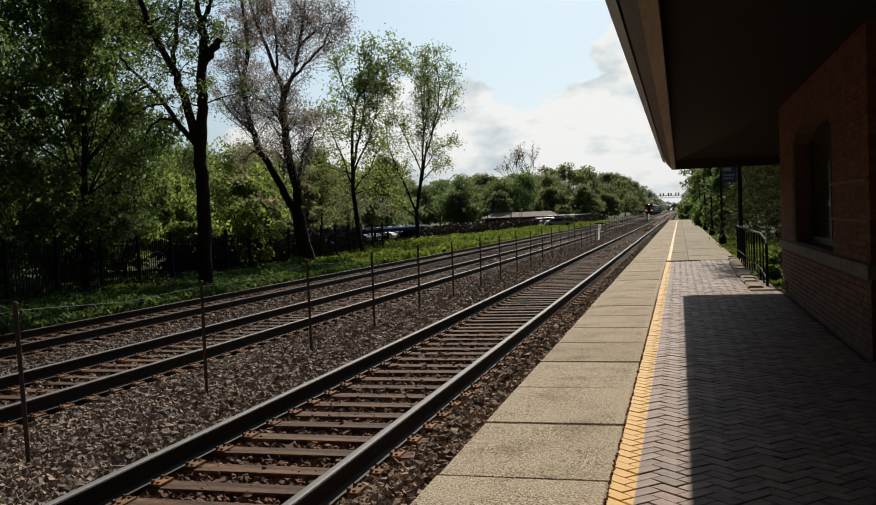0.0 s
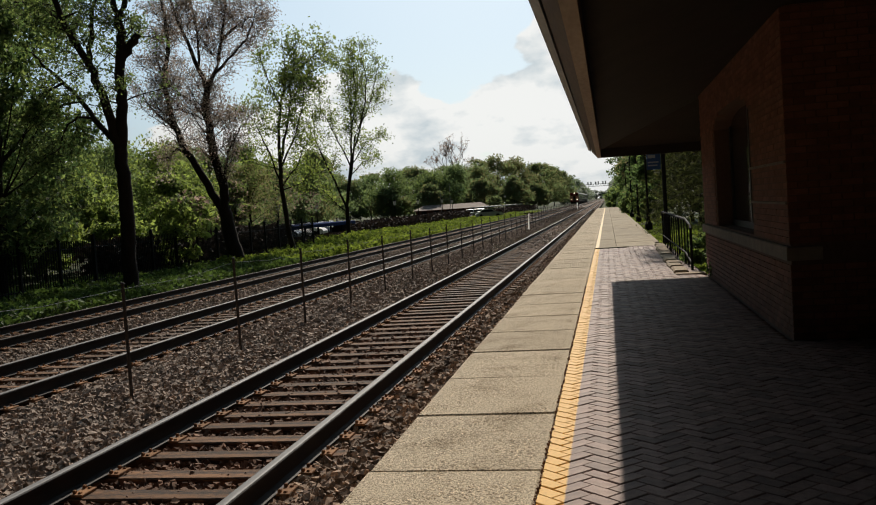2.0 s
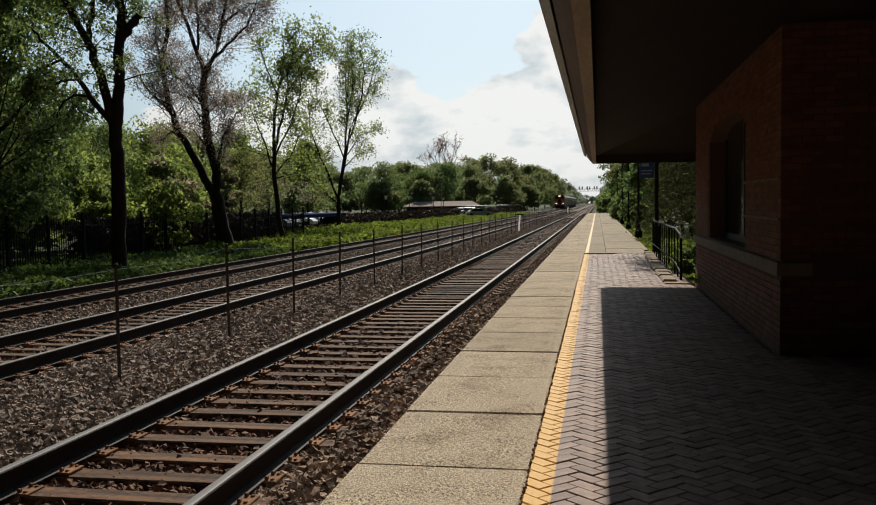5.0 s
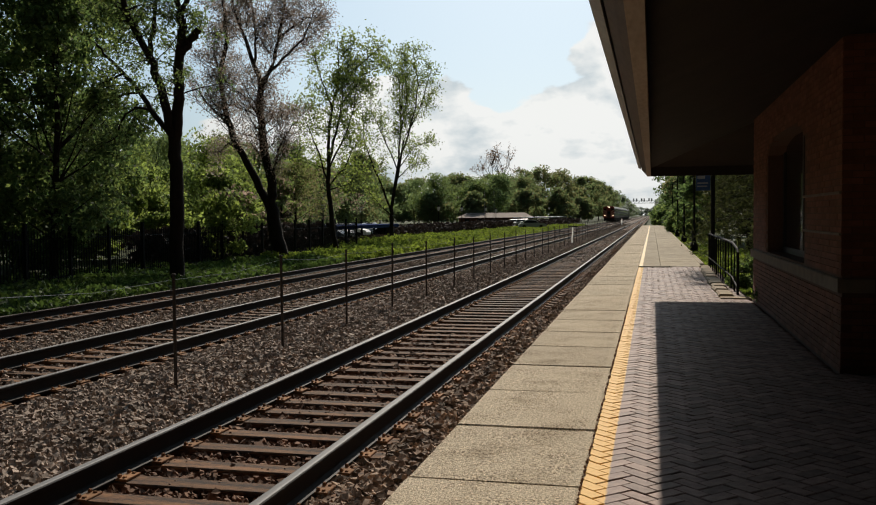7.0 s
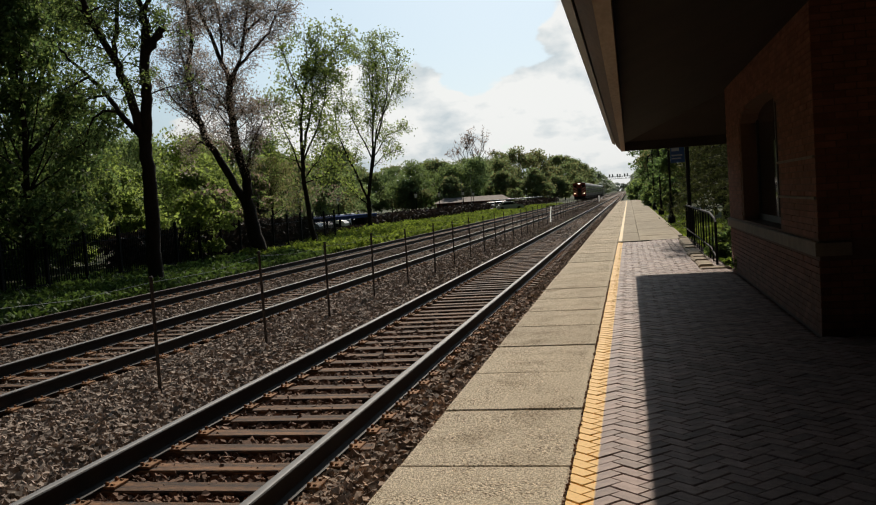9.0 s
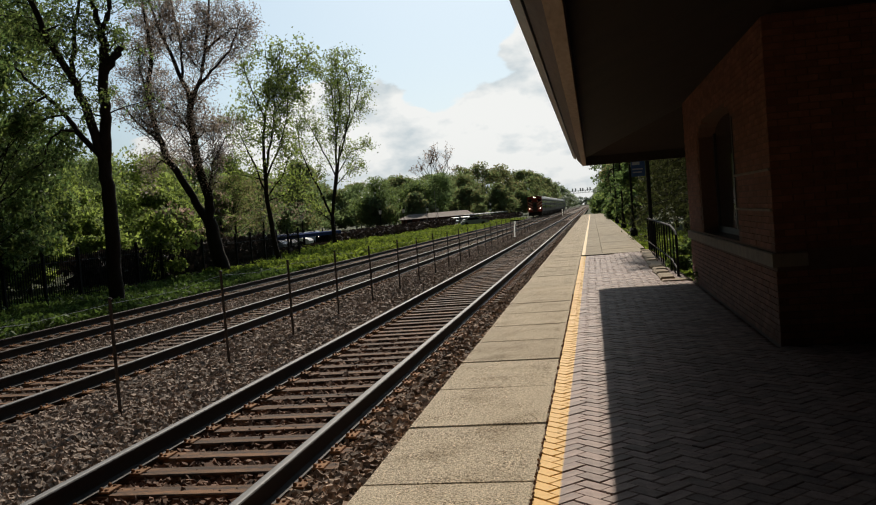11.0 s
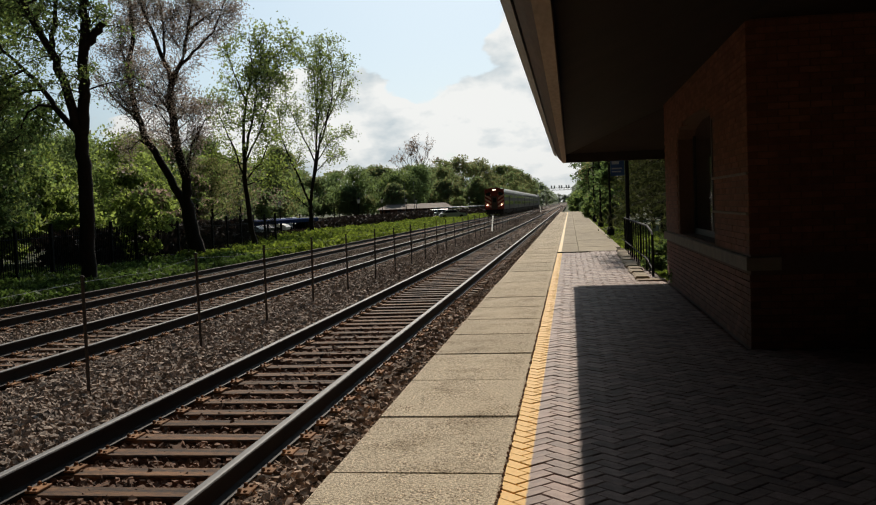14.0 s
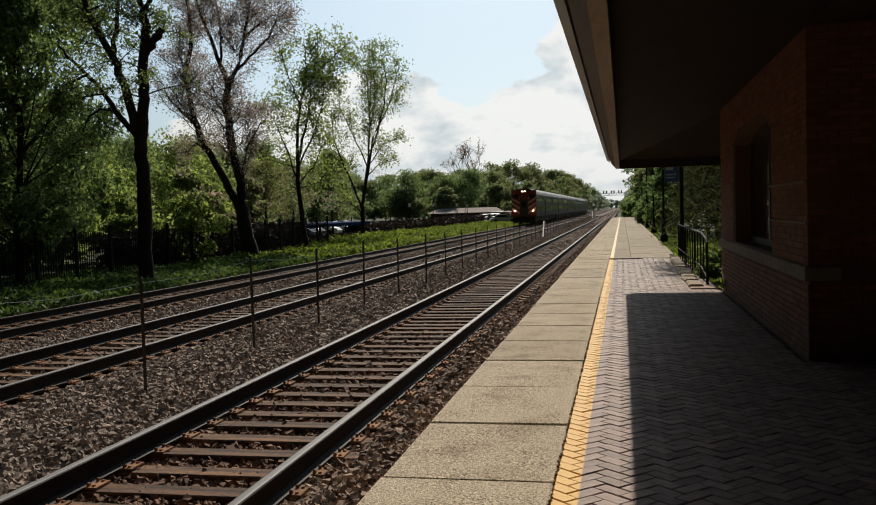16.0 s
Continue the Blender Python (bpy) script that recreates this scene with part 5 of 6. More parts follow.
def conifer(at, height, width, label, mats, leaves, seed):
    """An evergreen: whorls of drooping boughs, each with hanging sprays of needles."""
    g = thing("conifer", at, label, "tree", "conifers")
    rng, nr = random.Random(seed), np.random.default_rng(seed)
    s, spots = Shape(), []
    s.tube([(0, 0, -0.3), (0, 0, height * 0.5), (0, 0, height)], [0.2, 0.13, 0.02], 8, cap=False)
    z = 1.1
    while z < height - 0.3:
        for k in range(8):
            a = rng.uniform(0, 6.283)
            ln = (width * 0.5 * (1 - z / height) ** 0.75 + 0.25) * rng.uniform(0.75, 1.15)
            out = Vector((math.cos(a), math.sin(a), 0))
            pts = [Vector((0, 0, z))]
            for m in range(1, 5):
                u = m / 4
                pts.append(Vector((0, 0, z)) + out * ln * u + Vector((rng.uniform(-.05, .05), rng.uniform(-.05, .05), ln * (0.12 * u - 0.42 * u * u))))
            s.tube(pts, [0.03, 0.024, 0.018, 0.012, 0.006], 4, cap=False)
            spots += [(pts[m], pts[m + 1], 0.10 + 0.07 * ln) for m in range(1, 4)]
        z += 0.3
    part("trunk", s, BARK, g, smooth=True)
    pick, f = nr.integers(0, len(spots), leaves), nr.random((leaves, 1))
    p, e, w = np.array([tuple(q[0]) for q in spots])[pick], np.array([tuple(q[1]) for q in spots])[pick], np.array([q[2] for q in spots])[pick]
    off = nr.normal(0, 1, (leaves, 3)) * w[:, None] * np.array([1, 1, 0.3])
    off[:, 2] -= np.abs(nr.normal(0, 0.14, leaves))
    part("crown", cloud_mesh("crown", p + (e - p) * f + off, 0.21, mats, nr, 0.1), mats[0], g)


conifer((7.4, 36.5, -0.2), 12, 7.5, "dark drooping evergreen behind the handrail", (LEAF_PINE,), 36000, 81)
conifer((8.6, 29.0, -0.2), 11, 7.0, "dark drooping evergreen behind the handrail", (LEAF_PINE,), 26000, 82)
conifer((6.9, 46.0, -0.2), 10, 5.5, "dark drooping evergreen beside the platform lamps", (LEAF_PINE,), 20000, 83)
STEMS = [(.2, .15, [(.1, -.4), (0, 2), (-.1, 4.2)]), (.13, .03, [(-.1, 4), (-.9, 6.2), (-2.2, 7.9), (-3.4, 8.7), (-4.3, 9.2)]), (.12, .03, [(-.1, 4.1), (.2, 7), (-.3, 9.5), (0, 12)]), (.08, .02, [(-.9, 6.1), (-1.4, 8.4), (-2.2, 10.2)]), (.07, .02, [(-2.2, 7.8), (-3, 7.6), (-3.7, 7.9)])]
open_tree((6.4, 36.5, -0.2), "leafy tree with boughs over the platform", STEMS, 1.5, (LEAF_MID, LEAF_DARK), 9000, 0.13, 87, gap=0.35, jitter=0.16, outer=0.2)
# right-hand side, behind the handrail and along the platform
for i, (x, y, h, w, mats, n) in enumerate(((7.0, 53, 9, 5.5, (LEAF_DARK, LEAF_DARK), 18000), (12, 38, 9.5, 7, (LEAF_DARK, LEAF_DARK), 14000), (7.0, 62.0, 8.5, 5, (LEAF_DARK, LEAF_MID), 14000),
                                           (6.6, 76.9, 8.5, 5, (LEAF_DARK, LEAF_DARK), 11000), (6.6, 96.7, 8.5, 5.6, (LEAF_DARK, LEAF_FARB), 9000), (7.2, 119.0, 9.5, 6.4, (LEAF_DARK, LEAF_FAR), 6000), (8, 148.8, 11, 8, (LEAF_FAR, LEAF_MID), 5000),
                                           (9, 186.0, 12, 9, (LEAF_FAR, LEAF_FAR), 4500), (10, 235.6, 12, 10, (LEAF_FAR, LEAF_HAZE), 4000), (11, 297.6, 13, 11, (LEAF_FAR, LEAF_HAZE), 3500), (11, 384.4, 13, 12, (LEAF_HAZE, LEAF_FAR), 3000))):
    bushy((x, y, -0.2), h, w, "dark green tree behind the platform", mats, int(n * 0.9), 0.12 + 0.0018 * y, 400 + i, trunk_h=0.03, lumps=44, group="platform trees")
for i, (x, y, h) in enumerate(((8.2, 25.0, 2.2), (5.2, 70.7, 2.6), (4.8, 84.3, 2.8), (5.0, 59.5, 1.6), (5.0, 104.2, 2.8), (4.9, 17.6, 1.1), (4.5, 20.1, 0.9), (5.3, 23.1, 1.2), (4.6, 16.6, 0.8))):
    bushy((x, y, -0.2), h, h * 1.25, "leafy green shrub beside the platform", (LEAF_DARK, LEAF_MID) if y > 50 else (LEAF_MID, LEAF_DARK), 4500, 0.045 + 0.0018 * y, 430 + i, name="shrub", category="shrub", trunk_h=0.08)


for i, (x, y, h, w) in enumerate(((3.9, 139, 2.6, 3.4), (3.6, 150, 2.6, 3.6), (4.0, 166, 3.2, 4.4), (4.2, 190, 3.6, 5), (4.6, 220, 4.0, 6), (5.2, 258, 4.4, 7), (5.8, 305, 5, 8.5), (6.6, 370, 5.5, 10), (7.6, 450, 6, 12), (5.6, 146, 11.5, 5.6), (6.2, 182, 13.5, 7.5))):
    bushy((x, y, -0.3), h, w, "leafy shrub beside the line beyond the platform", (LEAF_DARK, LEAF_MID) if y < 200 else (LEAF_FAR, LEAF_MID), 1800, 0.26 + 0.0008 * y, 600 + i, name="shrub", category="shrub", group="lineside shrubs", trunk_h=0.03)


# ---- grass and weeds ----
def blades(name, label, regions, mat, size, seed, lift=0.5):
    nr = np.random.default_rng(seed)
    c = []
    for x0, x1, y0, y1, n in regions:
        u = nr.random(n) ** 1.3
        x, y = nr.uniform(x0, x1, n), y0 + (y1 - y0) * u
        z = np.array([(gz(a, b) if a < -10.5 else -0.17) for a, b in zip(x, y)])
        lump = 0.5 + 0.5 * np.array([noise.noise((a * .8, b * .5, 1)) for a, b in zip(x, y)])
        c.append(np.stack([x, y, z + nr.random(n) * lift * lump], -1))
    ob = new(name, cloud_mesh(name, np.concatenate(c), size, (mat,), nr))
    tagged(ob, label, "grass", kind="stuff")


blades("weeds", "low dark weeds and ground cover by the ballast", [(-15, -11.3, 10, 42, 20000), (-19, -15, 17, 45, 9000)], WEED, 0.16, 77, 0.5)
blades("grass", "sunlit bright green rough grass on the bank", [(-16, -11.3, 40, 74, 18000), (-21.5, -11, 72, 190, 17000), (-21, -15.5, 50, 90, 8000)], GRASS, 0.2, 78, 0.62)
blades("grass_verge", "short green grass beside the platform", [(4.0, 7, 18.5, 37, 7000), (3.95, 6.5, 37, 112, 6000)], GRASS, 0.12, 79, 0.12)


# ---- iron fence, hedge, car park on the far side ----
def build_iron_fence():
    f = thing("iron_fence", (0, 0, 0), "black iron picket fence between the trees and the railway", "fence")
    a, b = Vector((-16.3, 15.0, 0)), Vector((-17.2, 58.0, 0))
    n = 300
    picket = Shape().box(-0.012, 0.012, -0.012, 0.012, 0, 1.72).add([(-.012, -.012, 1.72), (.012, -.012, 1.72), (.012, .012, 1.72), (-.012, .012, 1.72), (0, 0, 1.8)], [(0, 1, 4), (1, 2, 4), (2, 3, 4), (3, 0, 4)]).mesh("picket", BLACK_IRON)
    for i in range(n):
        p = a.lerp(b, i / (n - 1))
        part("picket", picket, BLACK_IRON, f).matrix_basis = pose(p.x, p.y, gz(p.x, p.y))
    post = Shape().box(-0.05, 0.05, -0.05, 0.05, -0.2, 2.0, c=0.02).mesh("post", BLACK_IRON)
    for i in range(20):
        p, q = a.lerp(b, i / 19), a.lerp(b, (i + 1) / 19)
        part("post", post, BLACK_IRON, f).matrix_basis = pose(p.x, p.y, gz(p.x, p.y))
        if i < 19:
            for name, z in (("lower_rail", 0.25), ("upper_rail", 1.5)):
                part(name, Shape().tube([(p.x, p.y, gz(p.x, p.y) + z), (q.x, q.y, gz(q.x, q.y) + z)], 0.022, 4), BLACK_IRON, f)


build_iron_fence()


def build_hedge(x0, y0, x1, y1, h, w, n, seed):
    g = thing("hedge", (0, 0, 0), "dark purple-brown clipped hedge along the car park", "hedge")
    nr = np.random.default_rng(seed)
    u = nr.random(n)
    top = h * (0.82 + 0.2 * np.sin(u * 23) * np.sin(u * 61 + 1))
    c = np.stack([x0 + (x1 - x0) * u + nr.normal(0, w * 0.3, n), y0 + (y1 - y0) * u + nr.normal(0, w * 0.3, n), GROUND_Z + nr.random(n) ** 0.7 * top], -1)
    part("foliage", cloud_mesh("foliage", c, 0.3, (HEDGE_LEAF,), nr), HEDGE_LEAF, g)
    s = Shape()
    for k in range(24):
        t = (k + 0.5) / 24
        s.tube([(x0 + (x1 - x0) * t, y0 + (y1 - y0) * t, GROUND_Z - .1), (x0 + (x1 - x0) * t + 0.1, y0 + (y1 - y0) * t, GROUND_Z + h * 0.7)], [0.05, 0.02], 5)
    part("stems", s, BARK, g)


build_hedge(-20.8, 76, -22.0, 114, 1.35, 1.4, 16000, 5)
build_hedge(-22.0, 116, -22.5, 158, 1.5, 1.4, 13000, 6)
build_hedge(-18.4, 34, -19.4, 57, 1.8, 1.5, 14000, 7)
build_hedge(-19.5, 58, -20.0, 74, 0.6, 1.2, 5000, 8)
build_hedge(-18.3, 166, -18.6, 258, 1.45, 1.6, 15000, 9)


def build_car_park():
    me = Shape().add([(-60, 56, GROUND_Z + .03), (-23, 56, GROUND_Z + .03), (-23.5, 205, GROUND_Z + .03), (-60, 205, GROUND_Z + .03)], [(0, 1, 2, 3)]).mesh("car_park", ASPHALT)
    tagged(new("car_park", me), "dark asphalt car park beyond the fence", "car park", kind="structure")


build_car_park()


def car(at, turn, paint, label):
    c = thing("car", at, label, "car", "parked cars", turn=turn)
    body = [(-2.15, .35), (-2.2, .62), (-2.05, .86), (-1.55, .93), (-1.1, 1.38), (-0.8, 1.46), (0.45, 1.46), (1.05, 1.0), (1.95, .86), (2.2, .62), (2.15, .35)]
    s = Shape()
    for y0, y1, k in ((-0.86, 0.86, 1),):
        n = len(body)
        inner = [(x, 0.74 if z > 1.2 else 0.86 if z > 0.9 else 0.88, z) for x, z in body]
        v = [(x, -w, z) for x, w, z in inner] + [(x, w, z) for x, w, z in inner]
        s.add(v, [(i, n + i, n + (i + 1) % n, (i + 1) % n) for i in range(n)] + [tuple(range(n)), tuple(range(2 * n - 1, n - 1, -1))])
    part("body", s, paint, c)
    for sy in (-1, 1):
        g = Shape().add([(-1.4, sy * 0.875, .98), (-1.0, sy * .8, 1.36), (0.4, sy * .8, 1.38), (0.9, sy * .875, .99)], [(0, 1, 2, 3)])
        part("side_window", g, GLASS, c)
    part("windscreen", Shape().add([(0.5, -.7, 1.44), (0.5, .7, 1.44), (1.06, .8, 1.01), (1.06, -.8, 1.01)], [(0, 1, 2, 3)]), GLASS, c)
    part("rear_window", Shape().add([(-1.14, -.7, 1.36), (-1.14, .7, 1.36), (-1.56, .8, .95), (-1.56, -.8, .95)], [(3, 2, 1, 0)]), GLASS, c)
    wheel = Shape().tube([(0, -0.1, 0), (0, 0.1, 0)], 0.33, 14).mesh("wheel", TYRE)
    for x in (-1.35, 1.35):
        for y in (-0.8, 0.8):
            part("wheel", wheel, TYRE, c).matrix_basis = pose(x, y, 0.33)


RC = random.Random(15)
for i, (x, y) in enumerate(((-27, 62.0), (-27.5, 65.7), (-27, 69.4), (-27.3, 73.4), (-27, 76.9), (-27.4, 80.6), (-27, 84.3), (-27.2, 88.7), (-27.4, 93.0), (-34, 71.9), (-34, 79.4), (-34, 86.8))):
    p, w = ((CAR_WHITE, "white"), (CAR_SILVER, "silver"), (CAR_BLUE, "dark blue"))[(0, 1, 2, 0, 2, 1, 0, 2, 1, 2, 1, 2)[i]]
    car((x, y, GROUND_Z + 0.03), RC.uniform(-4, 4), p, w + " car parked behind the fence")
car((-16.4, 143.5, GROUND_Z), 12, CAR_WHITE, "pale car with a sunlit windscreen parked near the line")
for x, y, p, w, tn in ((-24.2, 176, CAR_WHITE, "white", 86), (-24.0, 184, CAR_SILVER, "silver", 92), (-24.4, 193, CAR_BLUE, "dark blue", 90)):
    car((x, y, GROUND_Z), tn, p, w + " car parked near the line")


def build_shelter():
    s = thing("canopy", (-21.6, 59, GROUND_Z), "long low blue canopy on posts beside the car park", "canopy")
    part("roof", Shape().box(-1.4, 1.4, 0, 20, 1.2, 1.5, c=0.04), BLUE_ROOF, s, "blue metal roof")
    post = Shape().box(-.06, .06, -.06, .06, 0, 1.22).mesh("post", BLACK_IRON)
    for i in range(7):
        part("post", post, BLACK_IRON, s).matrix_basis = pose(1.2, 0.3 + i * 3.2, 0)


build_shelter()


def build_carport():
    s = thing("carport", (-21.4, 166, GROUND_Z), "long low carport with a pale metal roof behind a hedge", "carport")
    part("roof", Shape().box(-1.5, 1.5, 0, 92, 1.68, 1.86, c=0.04), CAR_SILVER, s, "pale sheet metal roof")
    post = Shape().box(-.06, .06, -.06, .06, 0, 1.7).mesh("post", BLACK_IRON)
    for i in range(16):
        part("post", post, BLACK_IRON, s).matrix_basis = pose(1.3, 0.5 + i * 6.05, 0)


build_carport()


def build_low_building():
    h = thing("house", (-34, 207, GROUND_Z), "long low building with a tan roof beyond the car park", "house")
    part("wall", Shape().box(-8, 8, 0, 9, 0, 1.8), BRICK, h)
    part("roof", Shape().add([(-8.6, -.6, 1.75), (8.6, -.6, 1.75), (8.6, 9.6, 1.75), (-8.6, 9.6, 1.75), (-7, 4.5, 2.9), (7, 4.5, 2.9)], [(0, 1, 5, 4), (1, 2, 5), (2, 3, 4, 5), (3, 0, 4), (3, 2, 1, 0)]), TAN_ROOF, h)
    for x in (-6, -3, 0, 3, 6):
        part("window", Shape().box(x - .6, x + .6, -0.03, 0.02, 0.7, 1.5), GLASS, h)


build_low_building()
for x, y, h in ((-22.3, 65.2, 3.3), (-24, 79.6, 3.2), (-22.4, 104.0, 3.4), (-22.0, 115.5, 3.4), (-22, 133.0, 3.5), (-22.6, 145.5, 3.4), (-21.5, 214, 4.2), (-21.5, 251, 4.4)):
    build_lamp(x, y, h, "black lantern street lamp by the car park", False, GROUND_Z)
for x, y in ((-31.4, 183), (-29.5, 183.5)):
    p = thing("flagpole", (x, y, GROUND_Z), "slim pale flagpole by the low building", "flagpole")
    part("pole", Shape().tube([(0, 0, 0), (0, 0, 7)], [0.07, 0.04], 6), GUTTER, p)
    part("finial", Shape().lathe(0, 0, [(0.02, 7), (0.09, 7.08), (0.02, 7.18)], 8), GUTTER, p)


def build_signal_bridge():
    y = 520
    b = thing("signal_bridge", (2.0, y, -1.6), "grey steel signal gantry spanning all tracks in the distance", "signal gantry")
    for x in (-13, 7.5):
        part("leg", Shape().box(x - .3, x + .3, -.3, .3, 1.0, 10.2), GUTTER, b)
    s = Shape()
    for z in (9.6, 10.9):
        s.box(-13.3, 7.8, -.12, .12, z, z + 0.22)
    for i in range(20):
        x = -13 + i * 1.05
        s.tube([(x, 0, 9.7), (x + 1.05, 0, 11.0) if i % 2 else (x, 0, 11.0)], 0.07, 4)
    part("truss", s, GUTTER, b)
    # dark signal heads in pale grey: the haze of distance is in their colour
    for x in (-9.9, -8.2, -5.5, -4.1, -1.5, 0.0):
        part("signal_head", Shape().box(x - .35, x + .35, -.45, -.25, 10.6, 12.4, c=0.05), CAR_SILVER, b)


build_signal_bridge()

# ---- the train ----
def build_train():
    """A push-pull set led by its cab car. Its own origin is the front of the cab, at rail height; it runs on towards larger y."""
    t = thing("commuter_train", (TRACK_X[2], 376.0, RAIL_Z - TRACK_DROP[2]), "silver double-deck commuter train with red striped cab front", "train")
    W, H, L = 1.55, 4.55, 25.9
    prof = [(-W, 1.05), (-W, 3.75), (-W + 0.13, 4.12), (-W + 0.5, 4.4), (-0.6, H), (0.6, H), (W - 0.5, 4.4), (W - 0.13, 4.12), (W, 3.75), (W, 1.05)]
    for k in range(6):
        y0 = k * (L + 0.35)
        body = part("carriage", Shape().extrude(prof[:2] + [(-W + 0.02, 3.8), (W - 0.02, 3.8)] + prof[-2:], y0 + (0.25 if k == 0 else 0), y0 + L), TRAIN_STEEL, t, "fluted stainless carriage side")
        part("roof", Shape().extrude([(-W + 0.01, 3.79)] + prof[2:8] + [(W - 0.01, 3.79)], y0 + (0.25 if k == 0 else 0), y0 + L), TRAIN_ROOF, t, "pale curved carriage roof")
        part("underframe", Shape().box(-1.35, 1.35, y0 + 0.5, y0 + L - 0.3, 0.45, 1.1).box(-1.45, 1.45, y0 + 8, y0 + 18, 0.3, 1.06), TRAIN_DARK, t)
        flute = Shape()
        for z in (1.2, 1.38, 1.56, 2.62, 2.72):
            for sx in (-1, 1):
                flute.box(sx * W - 0.02, sx * W + 0.02, y0 + 0.6, y0 + L - 0.4, z, z + 0.07)
        part("fluting", flute, TRAIN_STEEL, body)
        for sx in (-1, 1):
            for z0, z1 in ((1.78, 2.42), (2.95, 3.45)):
                for j in range(2):
                    a = y0 + 1.6 + j * 12.4
                    part("window_band", Shape().box(sx * W - 0.015, sx * W + 0.015, a, a + 9.6, z0, z1), GLASS, body, "dark tinted window band")
            part("door", Shape().box(sx * W - 0.02, sx * W + 0.02, y0 + 12.2, y0 + 13.8, 1.1, 3.2), TRAIN_DARK, body)
        for b in (3.2, L - 3.2):
            part("bogie", Shape().box(-1.2, 1.2, y0 + b - 1.5, y0 + b + 1.5, 0.3, 0.7), TRAIN_DARK, t)
            for a in (-1.25, 1.25):
                for sx in (-0.75, 0.75):
                    part("wheel", Shape().tube([(sx - .07, y0 + b + a, 0.46), (sx + .07, y0 + b + a, 0.46)], 0.45, 16), TRAIN_DARK, t)
    # cab front
    front = part("cab_front", Shape().extrude(prof, 0, 0.26), TRAIN_RED, t, "dark red cab end")
    for sx in (-1, 1):
        for i in range(4):
            z = 1.35 + i * 0.62
            s = Shape().add([(sx * 0.55, -0.012, z), (sx * 1.5, -0.012, z + 0.62), (sx * 1.5, -0.012, z + 0.92), (sx * 0.55, -0.012, z + 0.3),
                             (sx * 0.55, 0.01, z), (sx * 1.5, 0.01, z + 0.62), (sx * 1.5, 0.01, z + 0.92), (sx * 0.55, 0.01, z + 0.3)], [(0, 1, 2, 3), (7, 6, 5, 4), (0, 4, 5, 1), (1, 5, 6, 2), (2, 6, 7, 3), (3, 7, 4, 0)])
            part("stripe", s, TRAIN_STRIPE, front, "pale diagonal warning stripe")
    part("end_door", Shape().box(-0.46, 0.46, -0.06, 0, 1.1, 3.2, c=0.02), TRAIN_DOOR, front, "dark end door")
    part("door_window", Shape().box(-0.27, 0.27, -0.075, -0.06, 2.2, 2.9), GLASS, front)
    for sx in (-1, 1):
        part("cab_window", Shape().box(sx * 1.0 - .36, sx * 1.0 + .36, -0.03, 0.0, 3.3, 3.85), GLASS, front)
        part("cab_corner", Shape().tube([(sx * 1.32, -.03, 3.75), (sx * 1.32, -.03, 4.35)], 0.26, 10), TRAIN_RED, front)
    part("headlight_box", Shape().box(-0.4, 0.4, -0.14, 0, 4.0, 4.42, c=0.05), TRAIN_RED, front)
    for x, z, r in ((-0.16, 4.2, 0.085), (0.16, 4.2, 0.085), (-1.15, 1.78, 0.09), (1.15, 1.78, 0.095)):
        part("headlight", Shape().tube([(x, -0.2, z), (x, -0.1, z)], r, 12), LAMP_GLOW, front, "lit warm-white headlight")
    part("pilot", Shape().box(-1.4, 1.4, -0.1, 0.35, 0.25, 1.05, c=0.05), TRAIN_DARK, front, "dark pilot and coupler beam")
    part("coupler", Shape().box(-0.16, 0.16, -0.55, -0.1, 0.75, 1.0, c=0.04), TRAIN_DARK, front)
    # locomotive pushing at the rear
    y0 = 6 * (L + 0.35)
    part("locomotive", Shape().extrude([(-1.5, 1.1), (-1.5, 4.1), (-1.1, 4.7), (1.1, 4.7), (1.5, 4.1), (1.5, 1.1)], y0, y0 + 17), TRAIN_STEEL, t, "locomotive at the rear of the train")
    part("fuel_tank", Shape().box(-1.3, 1.3, y0 + 5, y0 + 12, 0.3, 1.1), TRAIN_DARK, t)
    for b in (3, 14):
        part("bogie", Shape().box(-1.2, 1.2, y0 + b - 1.6, y0 + b + 1.6, 0.05, 1.0), TRAIN_DARK, t)
    return t


train = build_train()


def build_insect():
    g = thing("insect", (2.4, -1.5, 2.3), "small dark flying insect", "insect")
    part("body", Shape().tube([(-0.0025, 0, 0), (-0.0006, 0, 0.0004), (0.0018, 0, 0.0002), (0.0028, 0, 0)], [0.0004, 0.001, 0.0009, 0.0003], 8), BLACK_IRON, g)
    for s in (-1, 1):
        part("wing", Shape().add([(-0.0006, 0, 0.0006), (-0.0012, s * 0.0025, 0.0012), (0.0006, s * 0.0028, 0.0012), (0.0009, 0, 0.0007)], [(0, 1, 2, 3)]), WIRE, g)
    return g


insect = build_insect()

# ---- repeated pieces: sleepers, pavers, bricks ----
for cx, drop, near, count in zip(TRACK_X, TRACK_DROP, (-5.87, -5.66, -5.5), (128, 122, 110)):
    build_track(cx, near, count, RAIL_Z - drop)
herringbone(platform)
build_bricks(bay_wall)


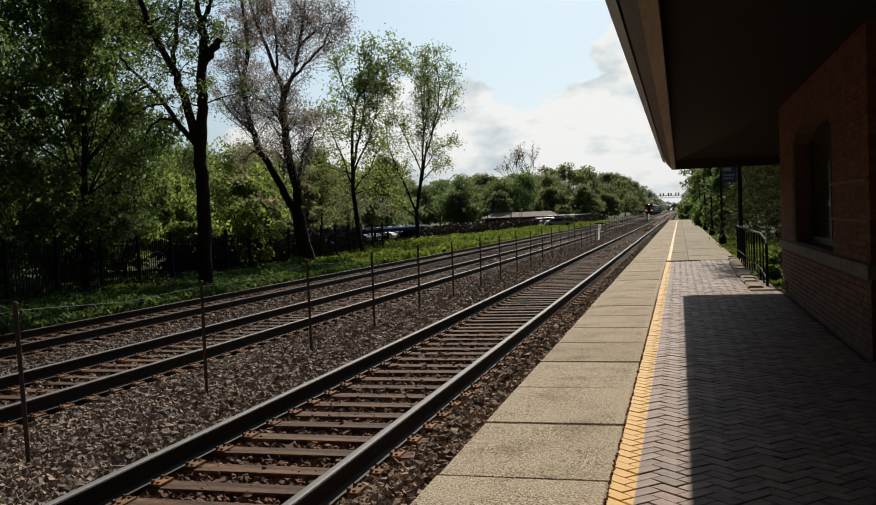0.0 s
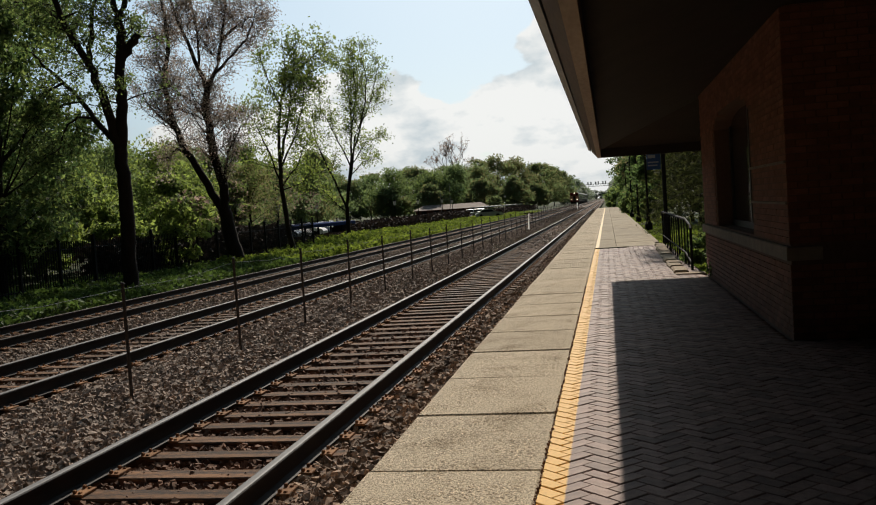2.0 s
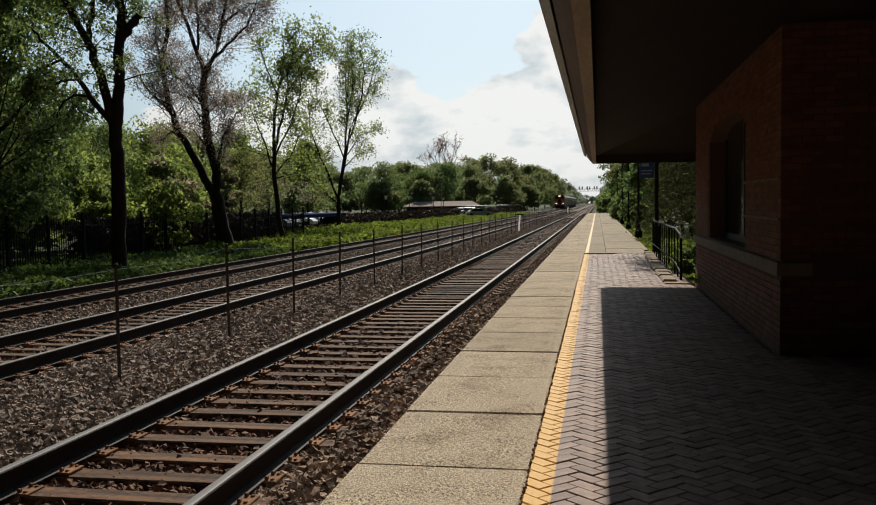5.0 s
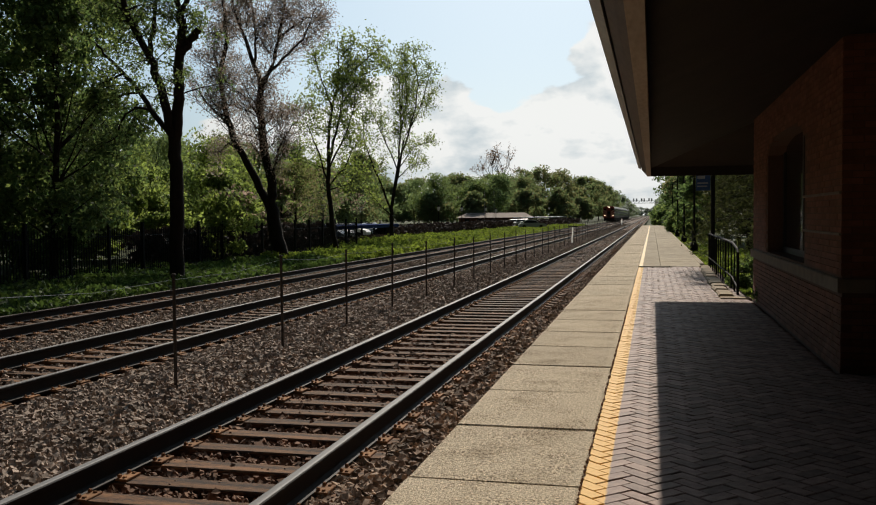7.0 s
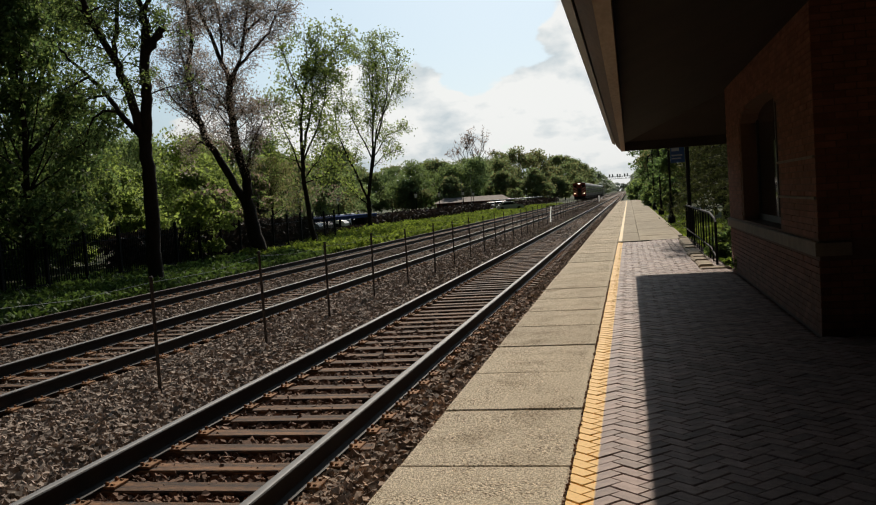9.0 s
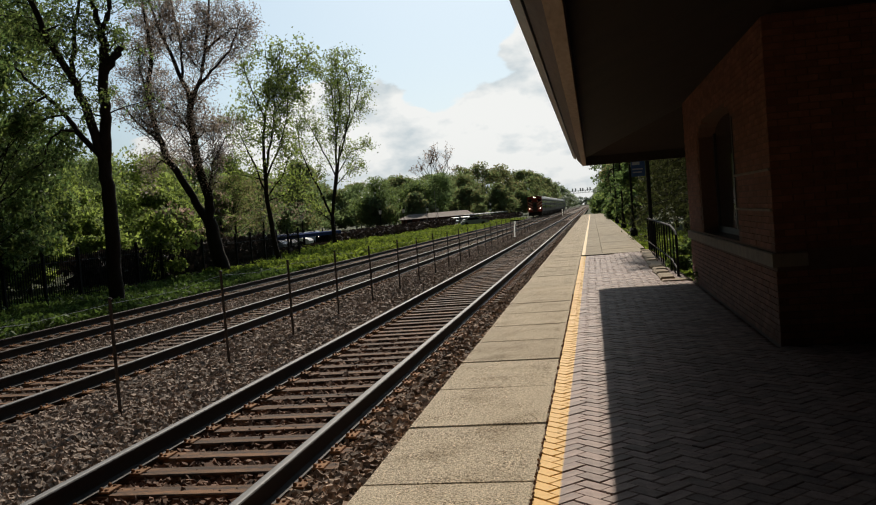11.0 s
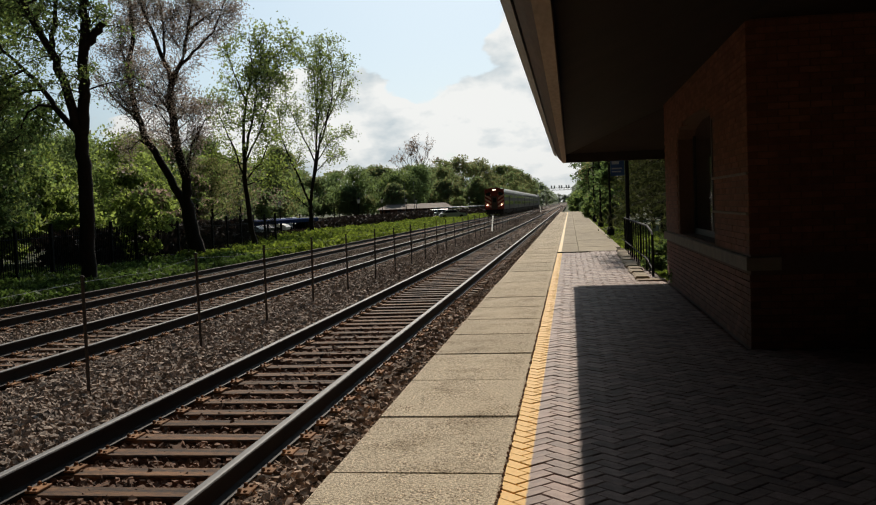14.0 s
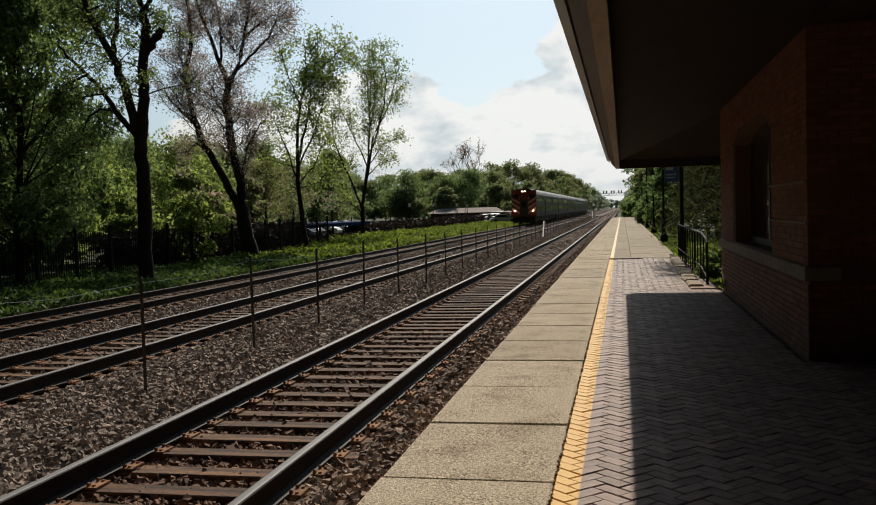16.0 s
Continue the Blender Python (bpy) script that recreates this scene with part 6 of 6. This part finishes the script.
def motions():
    """The train rolls in at a steady pace; an insect darts past the lens near the end."""
    walk(train, [(t, pose(TRACK_X[2], 376.0 - 16.47 * t, RAIL_Z - TRACK_DROP[2])) for t in (0.0, 2.0, 4.0, 6.0, 8.0, 10.0, 12.0, 14.0, 16.0)])

    flight = ((0.0, 2.4, -1.5, 2.3), (14.6, 2.0, 0.6, 2.35), (14.85, 2.02, 1.3, 2.15), (15.0, 2.128, 1.402, 1.656), (15.12, 2.24, 1.35, 2.15), (15.4, 2.1, 0.5, 2.35), (16.0, 2.0, -2.0, 2.3))
    walk(insect, [(t, pose(x, y, z)) for t, x, y, z in flight])


motions()
